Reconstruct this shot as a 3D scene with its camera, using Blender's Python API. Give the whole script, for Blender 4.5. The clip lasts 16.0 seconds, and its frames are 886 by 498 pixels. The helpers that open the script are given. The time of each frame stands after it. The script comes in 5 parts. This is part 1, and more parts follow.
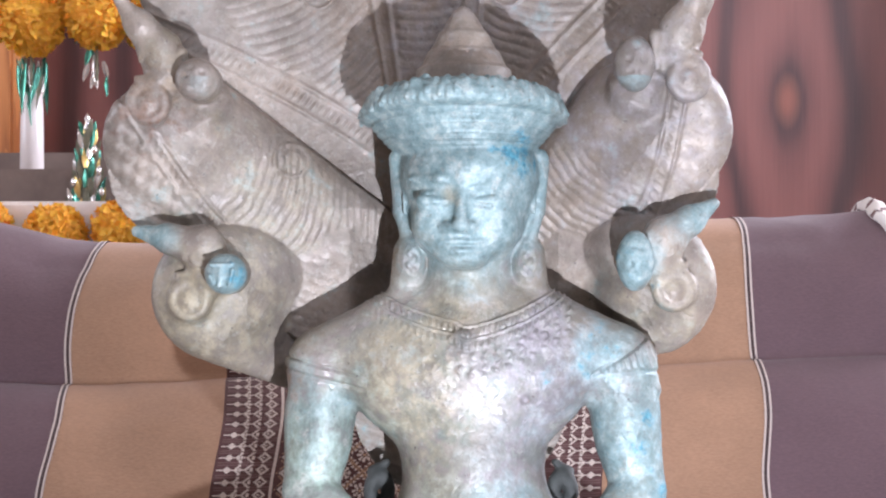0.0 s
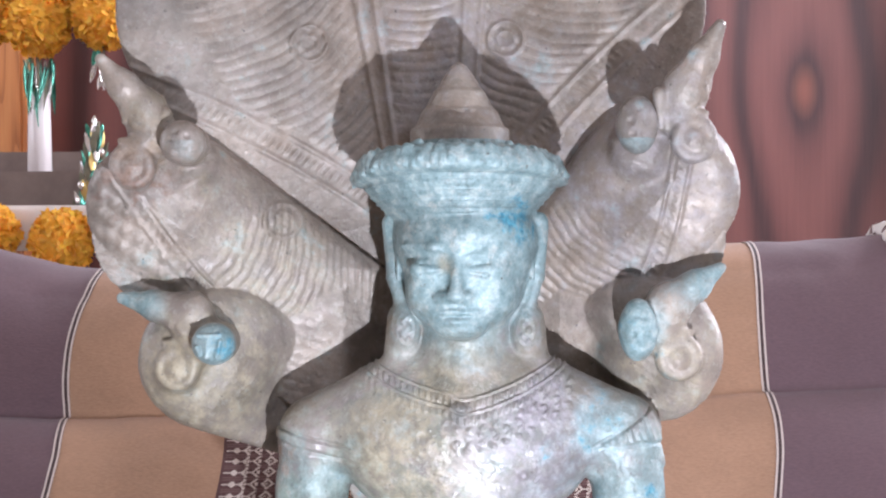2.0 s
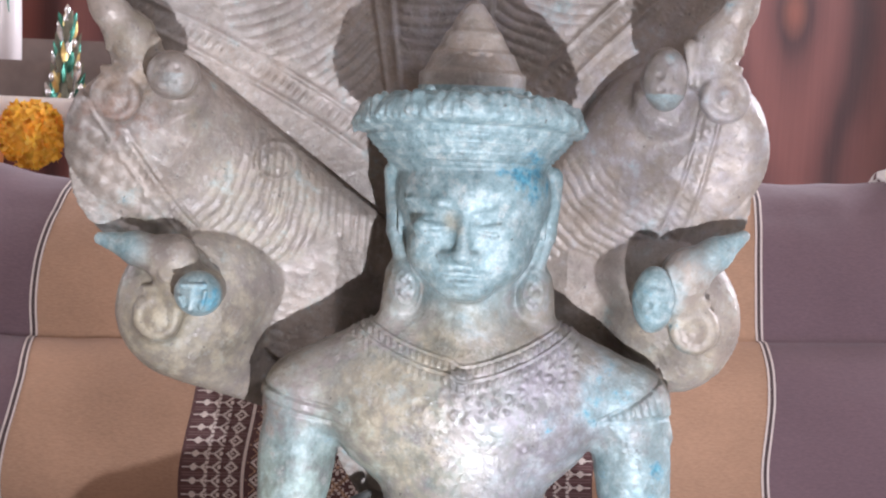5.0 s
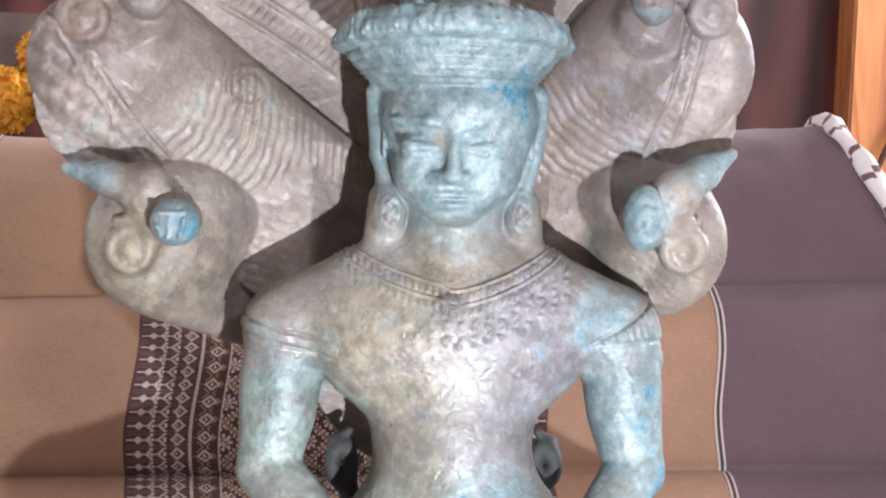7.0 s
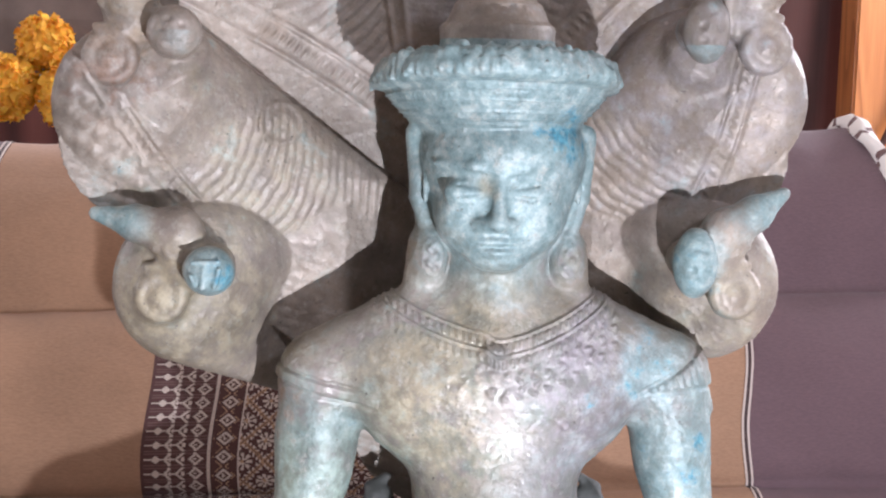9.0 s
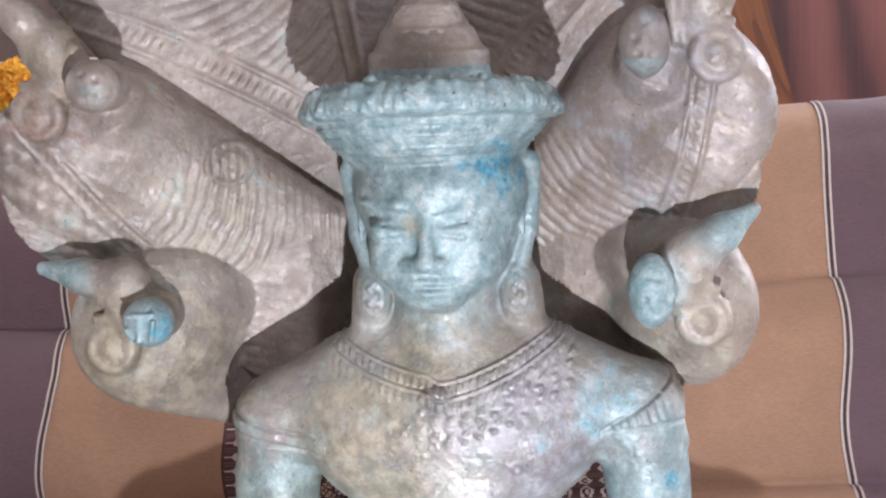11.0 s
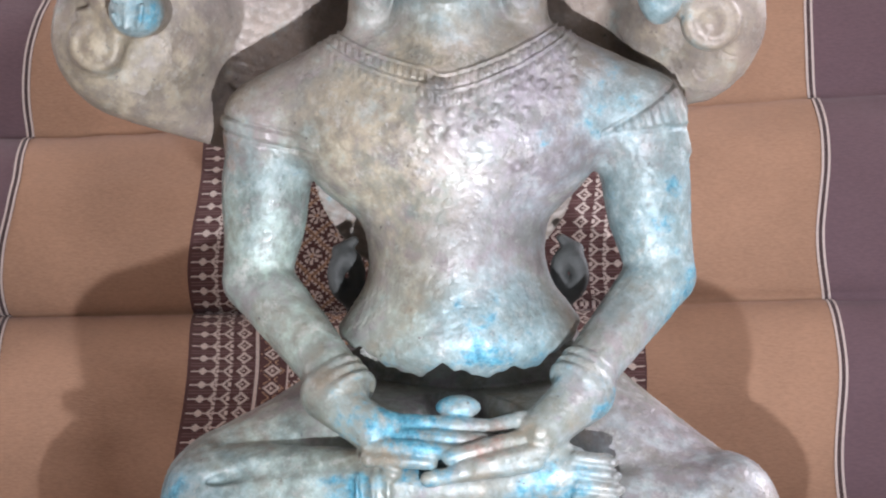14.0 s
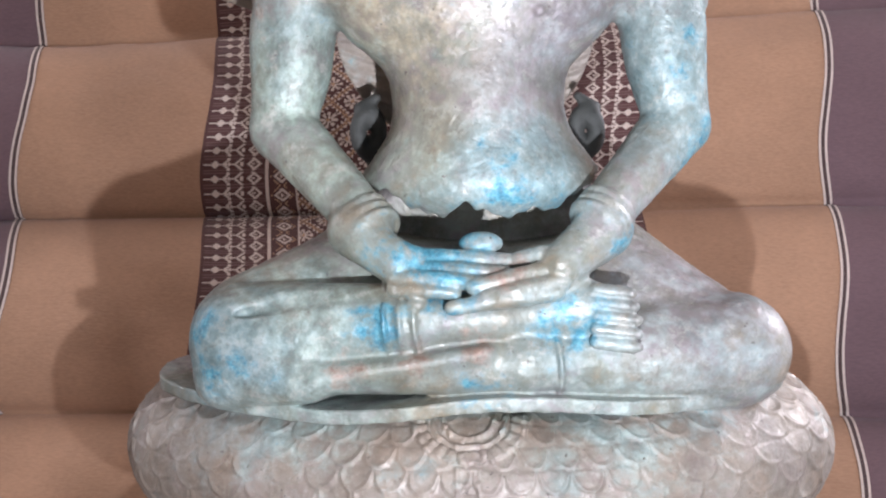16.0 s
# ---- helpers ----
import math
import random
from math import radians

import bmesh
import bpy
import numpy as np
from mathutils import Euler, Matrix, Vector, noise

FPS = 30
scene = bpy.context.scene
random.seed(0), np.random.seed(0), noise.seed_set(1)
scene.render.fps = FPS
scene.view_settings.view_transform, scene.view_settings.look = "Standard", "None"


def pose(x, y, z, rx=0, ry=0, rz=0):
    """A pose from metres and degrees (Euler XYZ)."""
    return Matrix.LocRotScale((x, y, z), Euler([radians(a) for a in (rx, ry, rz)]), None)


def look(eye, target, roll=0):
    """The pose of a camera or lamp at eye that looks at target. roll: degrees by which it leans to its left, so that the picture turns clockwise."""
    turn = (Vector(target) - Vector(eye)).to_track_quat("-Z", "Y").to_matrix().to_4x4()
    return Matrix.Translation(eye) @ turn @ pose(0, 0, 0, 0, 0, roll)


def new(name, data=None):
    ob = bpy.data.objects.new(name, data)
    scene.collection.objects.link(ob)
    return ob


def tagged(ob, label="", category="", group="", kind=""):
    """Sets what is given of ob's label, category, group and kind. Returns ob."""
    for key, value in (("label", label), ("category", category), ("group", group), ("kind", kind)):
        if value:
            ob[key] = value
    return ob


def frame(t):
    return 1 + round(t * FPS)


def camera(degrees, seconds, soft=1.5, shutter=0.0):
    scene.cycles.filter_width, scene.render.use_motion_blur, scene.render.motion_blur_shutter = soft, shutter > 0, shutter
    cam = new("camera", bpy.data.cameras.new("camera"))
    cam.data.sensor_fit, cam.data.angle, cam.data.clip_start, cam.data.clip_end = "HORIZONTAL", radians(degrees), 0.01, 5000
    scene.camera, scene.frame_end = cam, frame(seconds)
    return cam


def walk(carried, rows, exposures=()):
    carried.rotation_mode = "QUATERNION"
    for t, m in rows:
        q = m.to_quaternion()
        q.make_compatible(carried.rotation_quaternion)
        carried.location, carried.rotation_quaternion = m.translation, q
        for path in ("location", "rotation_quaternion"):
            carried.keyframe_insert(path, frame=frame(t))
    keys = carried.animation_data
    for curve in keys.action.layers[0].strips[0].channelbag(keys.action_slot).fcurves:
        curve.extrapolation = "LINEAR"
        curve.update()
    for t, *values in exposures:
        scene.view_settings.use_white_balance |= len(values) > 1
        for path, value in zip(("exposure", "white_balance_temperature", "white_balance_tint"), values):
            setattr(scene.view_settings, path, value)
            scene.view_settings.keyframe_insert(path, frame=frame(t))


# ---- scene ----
# ---------------------------------------------------------------- camera
def aim(x, y, z, yaw, pitch, roll):
    return pose(x, y, z, 90 + pitch, 0, yaw) @ pose(0, 0, 0, 0, 0, roll)


cam = camera(36.0, 16.0, soft=2.2)
PATH = [
    (0, aim(0.0027, -0.7153, 0.3214, 0.65, 0.47, -0.07)),
    (0.5, aim(-0.0035, -0.7079, 0.3305, 1.18, 0.33, -0.06)),
    (1, aim(0.0052, -0.7031, 0.3358, 0.99, 0.10, 0.14)),
    (1.5, aim(0.0103, -0.6967, 0.3564, 1.76, 0.13, -0.19)),
    (2, aim(0.0135, -0.6894, 0.3678, 1.38, -0.58, -0.26)),
    (2.5, aim(0.0111, -0.6821, 0.3747, 2.00, -0.45, 0.42)),
    (3, aim(0.0030, -0.6759, 0.3734, 1.67, -1.38, 1.21)),
    (5.3, aim(-0.0092, -0.6363, 0.3947, -0.50, -5.04, 2.75)),
    (5.5, aim(-0.0141, -0.6329, 0.3862, -1.15, -5.23, 2.70)),
    (6, aim(-0.0336, -0.6207, 0.3811, -3.95, -7.30, 2.30)),
    (6.5, aim(-0.0457, -0.6192, 0.3744, -5.35, -6.91, 2.50)),
    (7, aim(-0.0478, -0.6235, 0.3633, -4.71, -5.45, 1.67)),
    (7.5, aim(-0.0609, -0.6205, 0.3685, -6.01, -5.04, 1.58)),
    (8, aim(-0.0943, -0.6196, 0.3769, -6.12, -6.11, 1.50)),
    (8.5, aim(-0.0893, -0.6091, 0.3850, -6.34, -6.47, 1.75)),
    (10.8, aim(0.0529, -0.5642, 0.4280, 5.48, -9.05, -2.25)),
    (11, aim(0.0606, -0.5653, 0.4276, 5.38, -8.92, -2.89)),
    (11.5, aim(0.0641, -0.5698, 0.4089, 4.96, -8.93, -3.29)),
    (12, aim(0.0647, -0.5719, 0.3940, 4.56, -9.31, -3.38)),
    (12.5, aim(0.0395, -0.5779, 0.3665, 3.68, -8.76, -0.96)),
    (13, aim(0.0421, -0.5753, 0.3521, 3.59, -9.79, -1.59)),
    (13.5, aim(0.0343, -0.5779, 0.3380, 4.04, -10.17, -1.23)),
    (14, aim(0.0344, -0.5680, 0.3215, 3.02, -10.85, -1.11)),
    (14.5, aim(0.0293, -0.5761, 0.3077, 3.31, -10.33, -0.94)),
    (15, aim(0.0207, -0.5881, 0.2843, 3.15, -10.37, -0.01)),
    (15.5, aim(0.0205, -0.5870, 0.2695, 2.98, -11.41, -0.30)),
    (16, aim(0.0208, -0.5953, 0.2657, 2.55, -11.33, -0.64)),
]
walk(cam, PATH, exposures=[(0.0, 0.08, 5650, 17), (3.0, 0.0, 5650, 17), (5.5, -0.03, 5800, 18), (8.5, -0.03, 5850, 18), (11.0, -0.15, 5850, 18), (16.0, -0.12, 5900, 18)])

# ---------------------------------------------------------------- light
world = bpy.data.worlds.new("sky")
scene.world = world
world.use_nodes = True
wn = world.node_tree
sky = wn.nodes.new("ShaderNodeTexSky")
sky.sky_type, sky.sun_disc = "NISHITA", False
sky.sun_elevation, sky.sun_rotation = radians(40), radians(200)
wn.nodes["Background"].inputs["Strength"].default_value = 0.1
wn.links.new(sky.outputs[0], wn.nodes["Background"].inputs[0])


def place_lamp(name, data, m, power, colour):
    data.energy, data.color = power, colour
    ob = new(name, data)
    ob.matrix_world = m
    return ob


def torch(name, m, power, colour):
    data = bpy.data.lights.new(name, "SPOT")
    data.shadow_soft_size, data.spot_size, data.spot_blend = 0.004, radians(112), 1.0
    return place_lamp(name, data, m, power, colour)


def area_lamp(name, m, power, colour, wide, tall):
    data = bpy.data.lights.new(name, "AREA")
    data.shape, data.size, data.size_y = "RECTANGLE", wide, tall
    return place_lamp(name, data, m, power, colour)


# a hand torch low in front of the statue gives the hard shadows
torch("torch_light", look((0.075, -0.50, 0.152), (0.03, 0.05, 0.37)), 18.5, (1.0, 0.985, 0.955))
# daylight through the two doorways, beside and behind the camera
area_lamp("doorway_light", look((2.93, -1.3, 1.15), (0.1, 0.4, 0.3)), 18.0, (1.0, 0.95, 0.92), 1.3, 2.0)

area_lamp("porch_light", look((1.58, -2.93, 2.12), (0.0, 0.2, 0.2)), 38.0, (1.0, 0.95, 0.92), 0.32, 0.32)

# daylight through the side window, on the back wall and the end of the mattress
area_lamp("window_light", look((2.93, 1.5, 1.60), (0.3, 1.4, 0.4)), 175.0, (1.0, 0.96, 0.93), 1.3, 1.2)

# fill lamp added at the other side to brighten the altar; no known source
area_lamp("altar_fill_light", look((-2.93, 0.7, 1.35), (-0.7, 1.35, 0.5)), 36.0, (1.0, 0.95, 0.90), 1.2, 1.2)

# ---------------------------------------------------------------- materials
def material(name):
    m = bpy.data.materials.new(name)
    m.use_nodes = True
    nt = m.node_tree
    return m, nt, nt.nodes["Principled BSDF"]


def node(nt, kind, ins=None, operation="", attribute_name=""):
    n = nt.nodes.new("ShaderNode" + kind)
    if operation:
        n.operation = operation
    if attribute_name:
        n.attribute_name = attribute_name
    for key, value in (ins or {}).items():
        if hasattr(value, "is_linked"):
            nt.links.new(value, n.inputs[key])
        else:
            n.inputs[key].default_value = value
    return n


def ramp(nt, fac, stops):
    n = node(nt, "ValToRGB", {"Fac": fac})
    el = n.color_ramp.elements
    while len(el) < len(stops):
        el.new(0.5)
    for e, (p, c) in zip(el, stops):
        e.position, e.color = p, (*c, 1)
    return n.outputs["Color"]


def mix(nt, fac, a, b, blend="MIX"):
    n = nt.nodes.new("ShaderNodeMix")
    n.data_type, n.blend_type = "RGBA", blend
    for key, value in (("Factor", fac), ("A", a), ("B", b)):
        i = [s for s in n.inputs if s.name == key and (s.type == ("VALUE" if key == "Factor" else "RGBA"))][0]
        if hasattr(value, "is_linked"):
            nt.links.new(value, i)
        else:
            i.default_value = value if key == "Factor" else (*value, 1)
    return [s for s in n.outputs if s.type == "RGBA"][0]


def coords(nt, scale=(1, 1, 1)):
    tc = node(nt, "TexCoord")
    return node(nt, "Mapping", {"Vector": tc.outputs["Object"], "Scale": scale}).outputs[0]


def tex(nt, vec, scale, detail=5.0, rough=0.6, distort=0.0):
    return node(nt, "TexNoise", {"Vector": vec, "Scale": scale, "Detail": detail, "Roughness": rough, "Distortion": distort}).outputs["Fac"]


def bump(nt, bsdf, height, strength, distance, before=None):
    ins = {"Height": height, "Strength": strength, "Distance": distance}
    if before is not None:
        ins["Normal"] = before
    n = node(nt, "Bump", ins)
    nt.links.new(n.outputs[0], bsdf.inputs["Normal"])
    return n.outputs[0]


def bronze_material():
    m, nt, b = material("patinated_bronze")
    v = coords(nt)
    calc = lambda op, a, c: node(nt, "Math", {0: a, 1: c}, operation=op).outputs[0]
    level = lambda value, lo, hi, top=1.0: node(nt, "MapRange", {"Value": value, "From Min": lo, "From Max": hi, "To Max": top}).outputs[0]
    mark = lambda label: node(nt, "Attribute", attribute_name=label).outputs["Fac"]
    fine = tex(nt, v, 260, 6, 0.75)
    crust = tex(nt, v, 135, 5, 0.62)
    blotch = tex(nt, v, 50, 6, 0.66, 0.15)
    broad = tex(nt, v, 13, 5, 0.65)
    # dull grey-green bronze skin
    base = ramp(nt, blotch, [(0.38, (0.115, 0.118, 0.102)), (0.47, (0.215, 0.220, 0.198)), (0.53, (0.300, 0.312, 0.288)), (0.61, (0.44, 0.46, 0.44))])
    tints = ramp(nt, tex(nt, v, 26, 7, 0.7, 0.2), [(0.38, (0.33, 0.295, 0.205)), (0.45, (0.250, 0.285, 0.235)), (0.51, (0.285, 0.360, 0.330)), (0.56, (0.320, 0.298, 0.335)), (0.63, (0.215, 0.260, 0.255))])
    base = mix(nt, 0.55, base, tints)
    soil = ramp(nt, blotch, [(0.36, (0.235, 0.186, 0.150)), (0.50, (0.305, 0.250, 0.208)), (0.64, (0.375, 0.315, 0.268))])
    soil = mix(nt, level(broad, 0.42, 0.64, 0.4), soil, (0.235, 0.235, 0.220))
    base = mix(nt, mark("earthy"), base, soil)
    uneven = calc("ADD", calc("MULTIPLY", calc("SUBTRACT", blotch, 0.5), 1.6), calc("MULTIPLY", calc("SUBTRACT", crust, 0.5), 0.9))
    for label, tone in (("ochre", (0.300, 0.268, 0.190)), ("violet", (0.235, 0.222, 0.250)), ("mint", (0.235, 0.312, 0.272))):
        base = mix(nt, level(calc("ADD", mark(label), uneven), 0.15, 0.75, 0.8), base, ramp(nt, crust, [(0.38, tuple(k * 0.62 for k in tone)), (0.50, tone), (0.62, tuple(k * 1.4 for k in tone))]))
    # turquoise film on the hat, face and arms
    film_ = level(calc("ADD", calc("ADD", mark("turquoise"), calc("MULTIPLY", mark("azure"), 0.7)), calc("MULTIPLY", uneven, 0.7)), 0.12, 0.62)
    tcol = ramp(nt, calc("ADD", calc("MULTIPLY", crust, 0.6), calc("MULTIPLY", fine, 0.4)), [(0.39, (0.140, 0.220, 0.235)), (0.47, (0.200, 0.300, 0.315)), (0.53, (0.250, 0.352, 0.366)), (0.60, (0.37, 0.465, 0.472))])
    base = mix(nt, film_, base, tcol)
    # pale lime crust, soot in the low places, bright azure corrosion, bare copper
    bare = calc("SUBTRACT", 1.0, calc("MULTIPLY", mark("earthy"), 0.75))
    lime = calc("MULTIPLY", level(tex(nt, v, 95, 9, 0.8), 0.555, 0.62, 0.6), bare)
    base = mix(nt, lime, base, (0.43, 0.45, 0.42))
    soot = calc("MULTIPLY", level(tex(nt, coords(nt, (1.0, 1.1, 0.9)), 75, 9, 0.8), 0.42, 0.34, 0.45), bare)
    base = mix(nt, soot, base, (0.105, 0.095, 0.085))
    bl = level(calc("ADD", mark("azure"), calc("ADD", calc("MULTIPLY", calc("SUBTRACT", crust, 0.5), 1.5), calc("MULTIPLY", calc("SUBTRACT", blotch, 0.5), 1.2))), 0.36, 0.64, 0.90)
    base = mix(nt, bl, base, ramp(nt, fine, [(0.36, (0.020, 0.150, 0.230)), (0.50, (0.045, 0.255, 0.370)), (0.64, (0.140, 0.420, 0.520))]))
    rs = level(calc("ADD", mark("copper"), calc("MULTIPLY", calc("SUBTRACT", crust, 0.5), 2.0)), 0.35, 0.8, 0.85)
    base = mix(nt, rs, base, ramp(nt, fine, [(0.36, (0.150, 0.085, 0.060)), (0.50, (0.255, 0.158, 0.116)), (0.64, (0.340, 0.235, 0.190))]))
    stain = level(calc("ADD", mark("olive"), calc("MULTIPLY", calc("SUBTRACT", crust, 0.5), 0.8)), 0.25, 0.7, 0.8)
    base = mix(nt, stain, base, ramp(nt, crust, [(0.38, (0.120, 0.108, 0.062)), (0.50, (0.195, 0.176, 0.105)), (0.62, (0.270, 0.250, 0.170))]))
    flake = level(tex(nt, coords(nt, (1.1, 1.0, 0.95)), 270, 4, 0.7), 0.565, 0.63, 0.22)
    base = mix(nt, flake, base, (0.46, 0.48, 0.45))
    dirt = level(tex(nt, coords(nt, (0.9, 1.0, 1.15)), 190, 5, 0.7), 0.43, 0.35, 0.26)
    base = mix(nt, dirt, base, (0.115, 0.110, 0.098))
    pits = level(tex(nt, v, 330, 3, 0.6), 0.25, 0.32)
    base = mix(nt, pits, (0.10, 0.095, 0.085), base)
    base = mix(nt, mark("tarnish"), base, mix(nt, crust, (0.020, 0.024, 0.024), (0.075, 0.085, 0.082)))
    base = mix(nt, 1.0, base, (0.86, 0.84, 0.82), "MULTIPLY")
    base = mix(nt, 0.8, base, ramp(nt, tex(nt, coords(nt, (1.0, 1.2, 0.9)), 22, 6, 0.6), [(0.36, (0.66, 0.66, 0.66)), (0.50, (0.98, 0.98, 0.98)), (0.64, (1.22, 1.22, 1.22))]), "MULTIPLY")
    nt.links.new(base, b.inputs["Base Color"])
    b.inputs["Metallic"].default_value = 0.14
    gloss = calc("ADD", calc("MULTIPLY", crust, 0.5), calc("MULTIPLY", tex(nt, coords(nt, (1.0, 0.9, 1.1)), 210, 4, 0.7), 0.5))
    r = node(nt, "MapRange", {"Value": gloss, "From Min": 0.42, "From Max": 0.58, "To Min": 0.33, "To Max": 0.56}).outputs[0]
    r = calc("ADD", r, calc("MULTIPLY", calc("ADD", mark("earthy"), mark("turquoise")), 0.08))
    nt.links.new(calc("MAXIMUM", r, calc("MULTIPLY", mark("tarnish"), 0.7)), b.inputs["Roughness"])
    n1 = bump(nt, b, tex(nt, v, 70, 2, 0.5), 0.22, 0.0030)
    n1 = bump(nt, b, tex(nt, v, 260, 5, 0.7), 0.25, 0.0012, n1)
    n1 = bump(nt, b, tex(nt, v, 900, 3, 0.6), 0.30, 0.0004, n1)
    lumps = node(nt, "TexVoronoi", {"Vector": v, "Scale": 300.0, "Randomness": 1.0}).outputs["Distance"]
    bump(nt, b, level(lumps, 0.45, 0.08), 0.22, 0.0006, n1)
    return m


def cloth_material(name, colour, vary=0.12, warp=900.0, weft=260.0):
    m, nt, b = material(name)
    v = coords(nt, (weft, warp, warp))
    v2 = coords(nt)
    thread = tex(nt, v, 1.0, 2, 0.5)
    broad = tex(nt, v2, 9, 4, 0.6)
    c = ramp(nt, broad, [(0.3, tuple(k * (1 - vary) for k in colour)), (0.7, tuple(k * (1 + vary) for k in colour))])
    c = mix(nt, 0.22, c, ramp(nt, thread, [(0.3, tuple(k * 0.55 for k in colour)), (0.7, tuple(min(1, k * 1.4) for k in colour))]))
    nt.links.new(c, b.inputs["Base Color"])
    b.inputs["Roughness"].default_value = 0.88
    b.inputs["Sheen Weight"].default_value = 0.15
    n1 = bump(nt, b, thread, 0.35, 0.0006)
    bump(nt, b, tex(nt, v2, 24, 3, 0.5), 0.35, 0.004, n1)
    return m


def plain_material(name, colour, rough=0.6, scale=30.0, vary=0.25, metal=0.0, relief=0.001):
    m, nt, b = material(name)
    v = coords(nt)
    f = tex(nt, v, scale, 5, 0.6)
    nt.links.new(ramp(nt, f, [(0.3, tuple(k * (1 - vary) for k in colour)), (0.7, tuple(min(1, k * (1 + vary)) for k in colour))]), b.inputs["Base Color"])
    b.inputs["Roughness"].default_value, b.inputs["Metallic"].default_value = rough, metal
    bump(nt, b, tex(nt, v, scale * 6, 3, 0.6), 0.3, relief)
    return m


def wood_material(name, dark, mid, light, stretch=(1.0, 1.0, 0.16), scale=5.0, gloss=0.3, count=16.0):
    m, nt, b = material(name)
    v = coords(nt, stretch)
    warp = tex(nt, v, scale * 0.6, 3, 0.5, 0.6)
    rings = node(nt, "Math", {0: node(nt, "Math", {0: warp, 1: count}, operation="MULTIPLY").outputs[0]}, operation="FRACT").outputs[0]
    fine = tex(nt, coords(nt, (60, 60, 2.0)), 2.0, 4, 0.7)
    c = ramp(nt, rings, [(0.0, mid), (0.35, light), (0.72, mid), (0.92, dark)])
    c = mix(nt, 0.30, c, ramp(nt, fine, [(0.35, dark), (0.65, light)]))
    nt.links.new(c, b.inputs["Base Color"])
    b.inputs["Roughness"].default_value = gloss
    bump(nt, b, fine, 0.12, 0.001)
    return m


BRONZE = bronze_material()
TAN = cloth_material("tan_cotton", (0.368, 0.220, 0.136), 0.18)
PURPLE = cloth_material("plum_cotton", (0.138, 0.086, 0.098))
KHIT_DARK = cloth_material("maroon_weave", (0.085, 0.038, 0.036))
KHIT_LIGHT = cloth_material("cream_weave", (0.58, 0.50, 0.44))
KHIT_GOLD = cloth_material("gold_weave", (0.42, 0.27, 0.17))
KHIT_DIM = cloth_material("dim_maroon_weave", (0.150, 0.085, 0.080))
PIPING_DARK = cloth_material("black_braid", (0.060, 0.036, 0.036))
PIPING_LIGHT = cloth_material("white_braid", (0.58, 0.50, 0.45))
def panel_material():
    """Rosewood with broad grain that runs round a long knot."""
    m, nt, bs = material("rosewood_panel")
    pos = node(nt, "TexCoord").outputs["Object"]
    xyz = node(nt, "SeparateXYZ", {0: pos})
    X, Z = xyz.outputs["X"], xyz.outputs["Z"]
    ripple = tex(nt, coords(nt, (1.0, 1.0, 0.22)), 3.2, 3, 0.5, 0.4)
    calc = lambda op, a, c: node(nt, "Math", {0: a, 1: c}, operation=op).outputs[0]
    dx, dz = calc("DIVIDE", calc("SUBTRACT", X, 0.825), 0.085), calc("DIVIDE", calc("SUBTRACT", Z, 0.72), 0.24)
    dz2 = calc("MULTIPLY", dz, dz)
    hump = calc("DIVIDE", calc("MULTIPLY", dz2, 2.2), calc("ADD", dz2, 1.0))
    r = calc("SQRT", calc("ADD", calc("MULTIPLY", dx, dx), hump), 0.0)
    grain = calc("ADD", calc("MULTIPLY", r, 0.62), calc("MULTIPLY", ripple, 1.5))
    wave = node(nt, "Math", {0: calc("MULTIPLY", grain, 6.283)}, operation="SINE").outputs[0]
    tone = node(nt, "MapRange", {"Value": wave, "From Min": -1.0, "From Max": 1.0}).outputs[0]
    c = ramp(nt, tone, [(0.0, (0.040, 0.014, 0.014)), (0.40, (0.108, 0.036, 0.032)), (1.0, (0.165, 0.060, 0.050))])
    heart = node(nt, "MapRange", {"Value": calc("ADD", r, calc("MULTIPLY", ripple, 0.5)), "From Min": 0.62, "From Max": 0.30, "To Max": 0.55}).outputs[0]
    c = mix(nt, heart, c, (0.26, 0.085, 0.045))
    fine = tex(nt, coords(nt, (60, 60, 2.0)), 2.0, 4, 0.7)
    c = mix(nt, 0.13, c, ramp(nt, fine, [(0.35, (0.06, 0.022, 0.020)), (0.65, (0.20, 0.08, 0.068))]))
    nt.links.new(c, bs.inputs["Base Color"])
    bs.inputs["Roughness"].default_value = 0.38
    bump(nt, bs, fine, 0.1, 0.001)
    return m


WALL_WOOD = panel_material()
ORANGE_WOOD = wood_material("orange_teak", (0.30, 0.10, 0.03), (0.50, 0.19, 0.06), (0.60, 0.26, 0.09))
BROWN_WOOD = wood_material("brown_teak", (0.09, 0.032, 0.014), (0.17, 0.062, 0.024), (0.22, 0.088, 0.034))
DARK_WOOD = wood_material("dark_wood", (0.03, 0.014, 0.012), (0.06, 0.026, 0.022), (0.08, 0.036, 0.03))
SHELF_WOOD = plain_material("worn_shelf_wood", (0.18, 0.132, 0.110), 0.55, 12)
PLASTER = plain_material("warm_plaster", (0.62, 0.55, 0.48), 0.9, 6, 0.08)
FLOOR_TILE = plain_material("floor_cement", (0.34, 0.29, 0.26), 0.6, 8, 0.15)
WHITE_CLOTH = plain_material("white_cloth", (0.78, 0.74, 0.70), 0.9, 20, 0.08)
GLASSY = plain_material("white_porcelain", (0.74, 0.68, 0.66), 0.25, 12, 0.05)
MARIGOLD = plain_material("marigold_petal", (0.92, 0.45, 0.040), 0.8, 90, 0.2)
petal_shader = next(n for n in MARIGOLD.node_tree.nodes if n.type == "BSDF_PRINCIPLED")
petal_shader.inputs["Subsurface Weight"].default_value, petal_shader.inputs["Subsurface Scale"].default_value = 0.6, 0.012
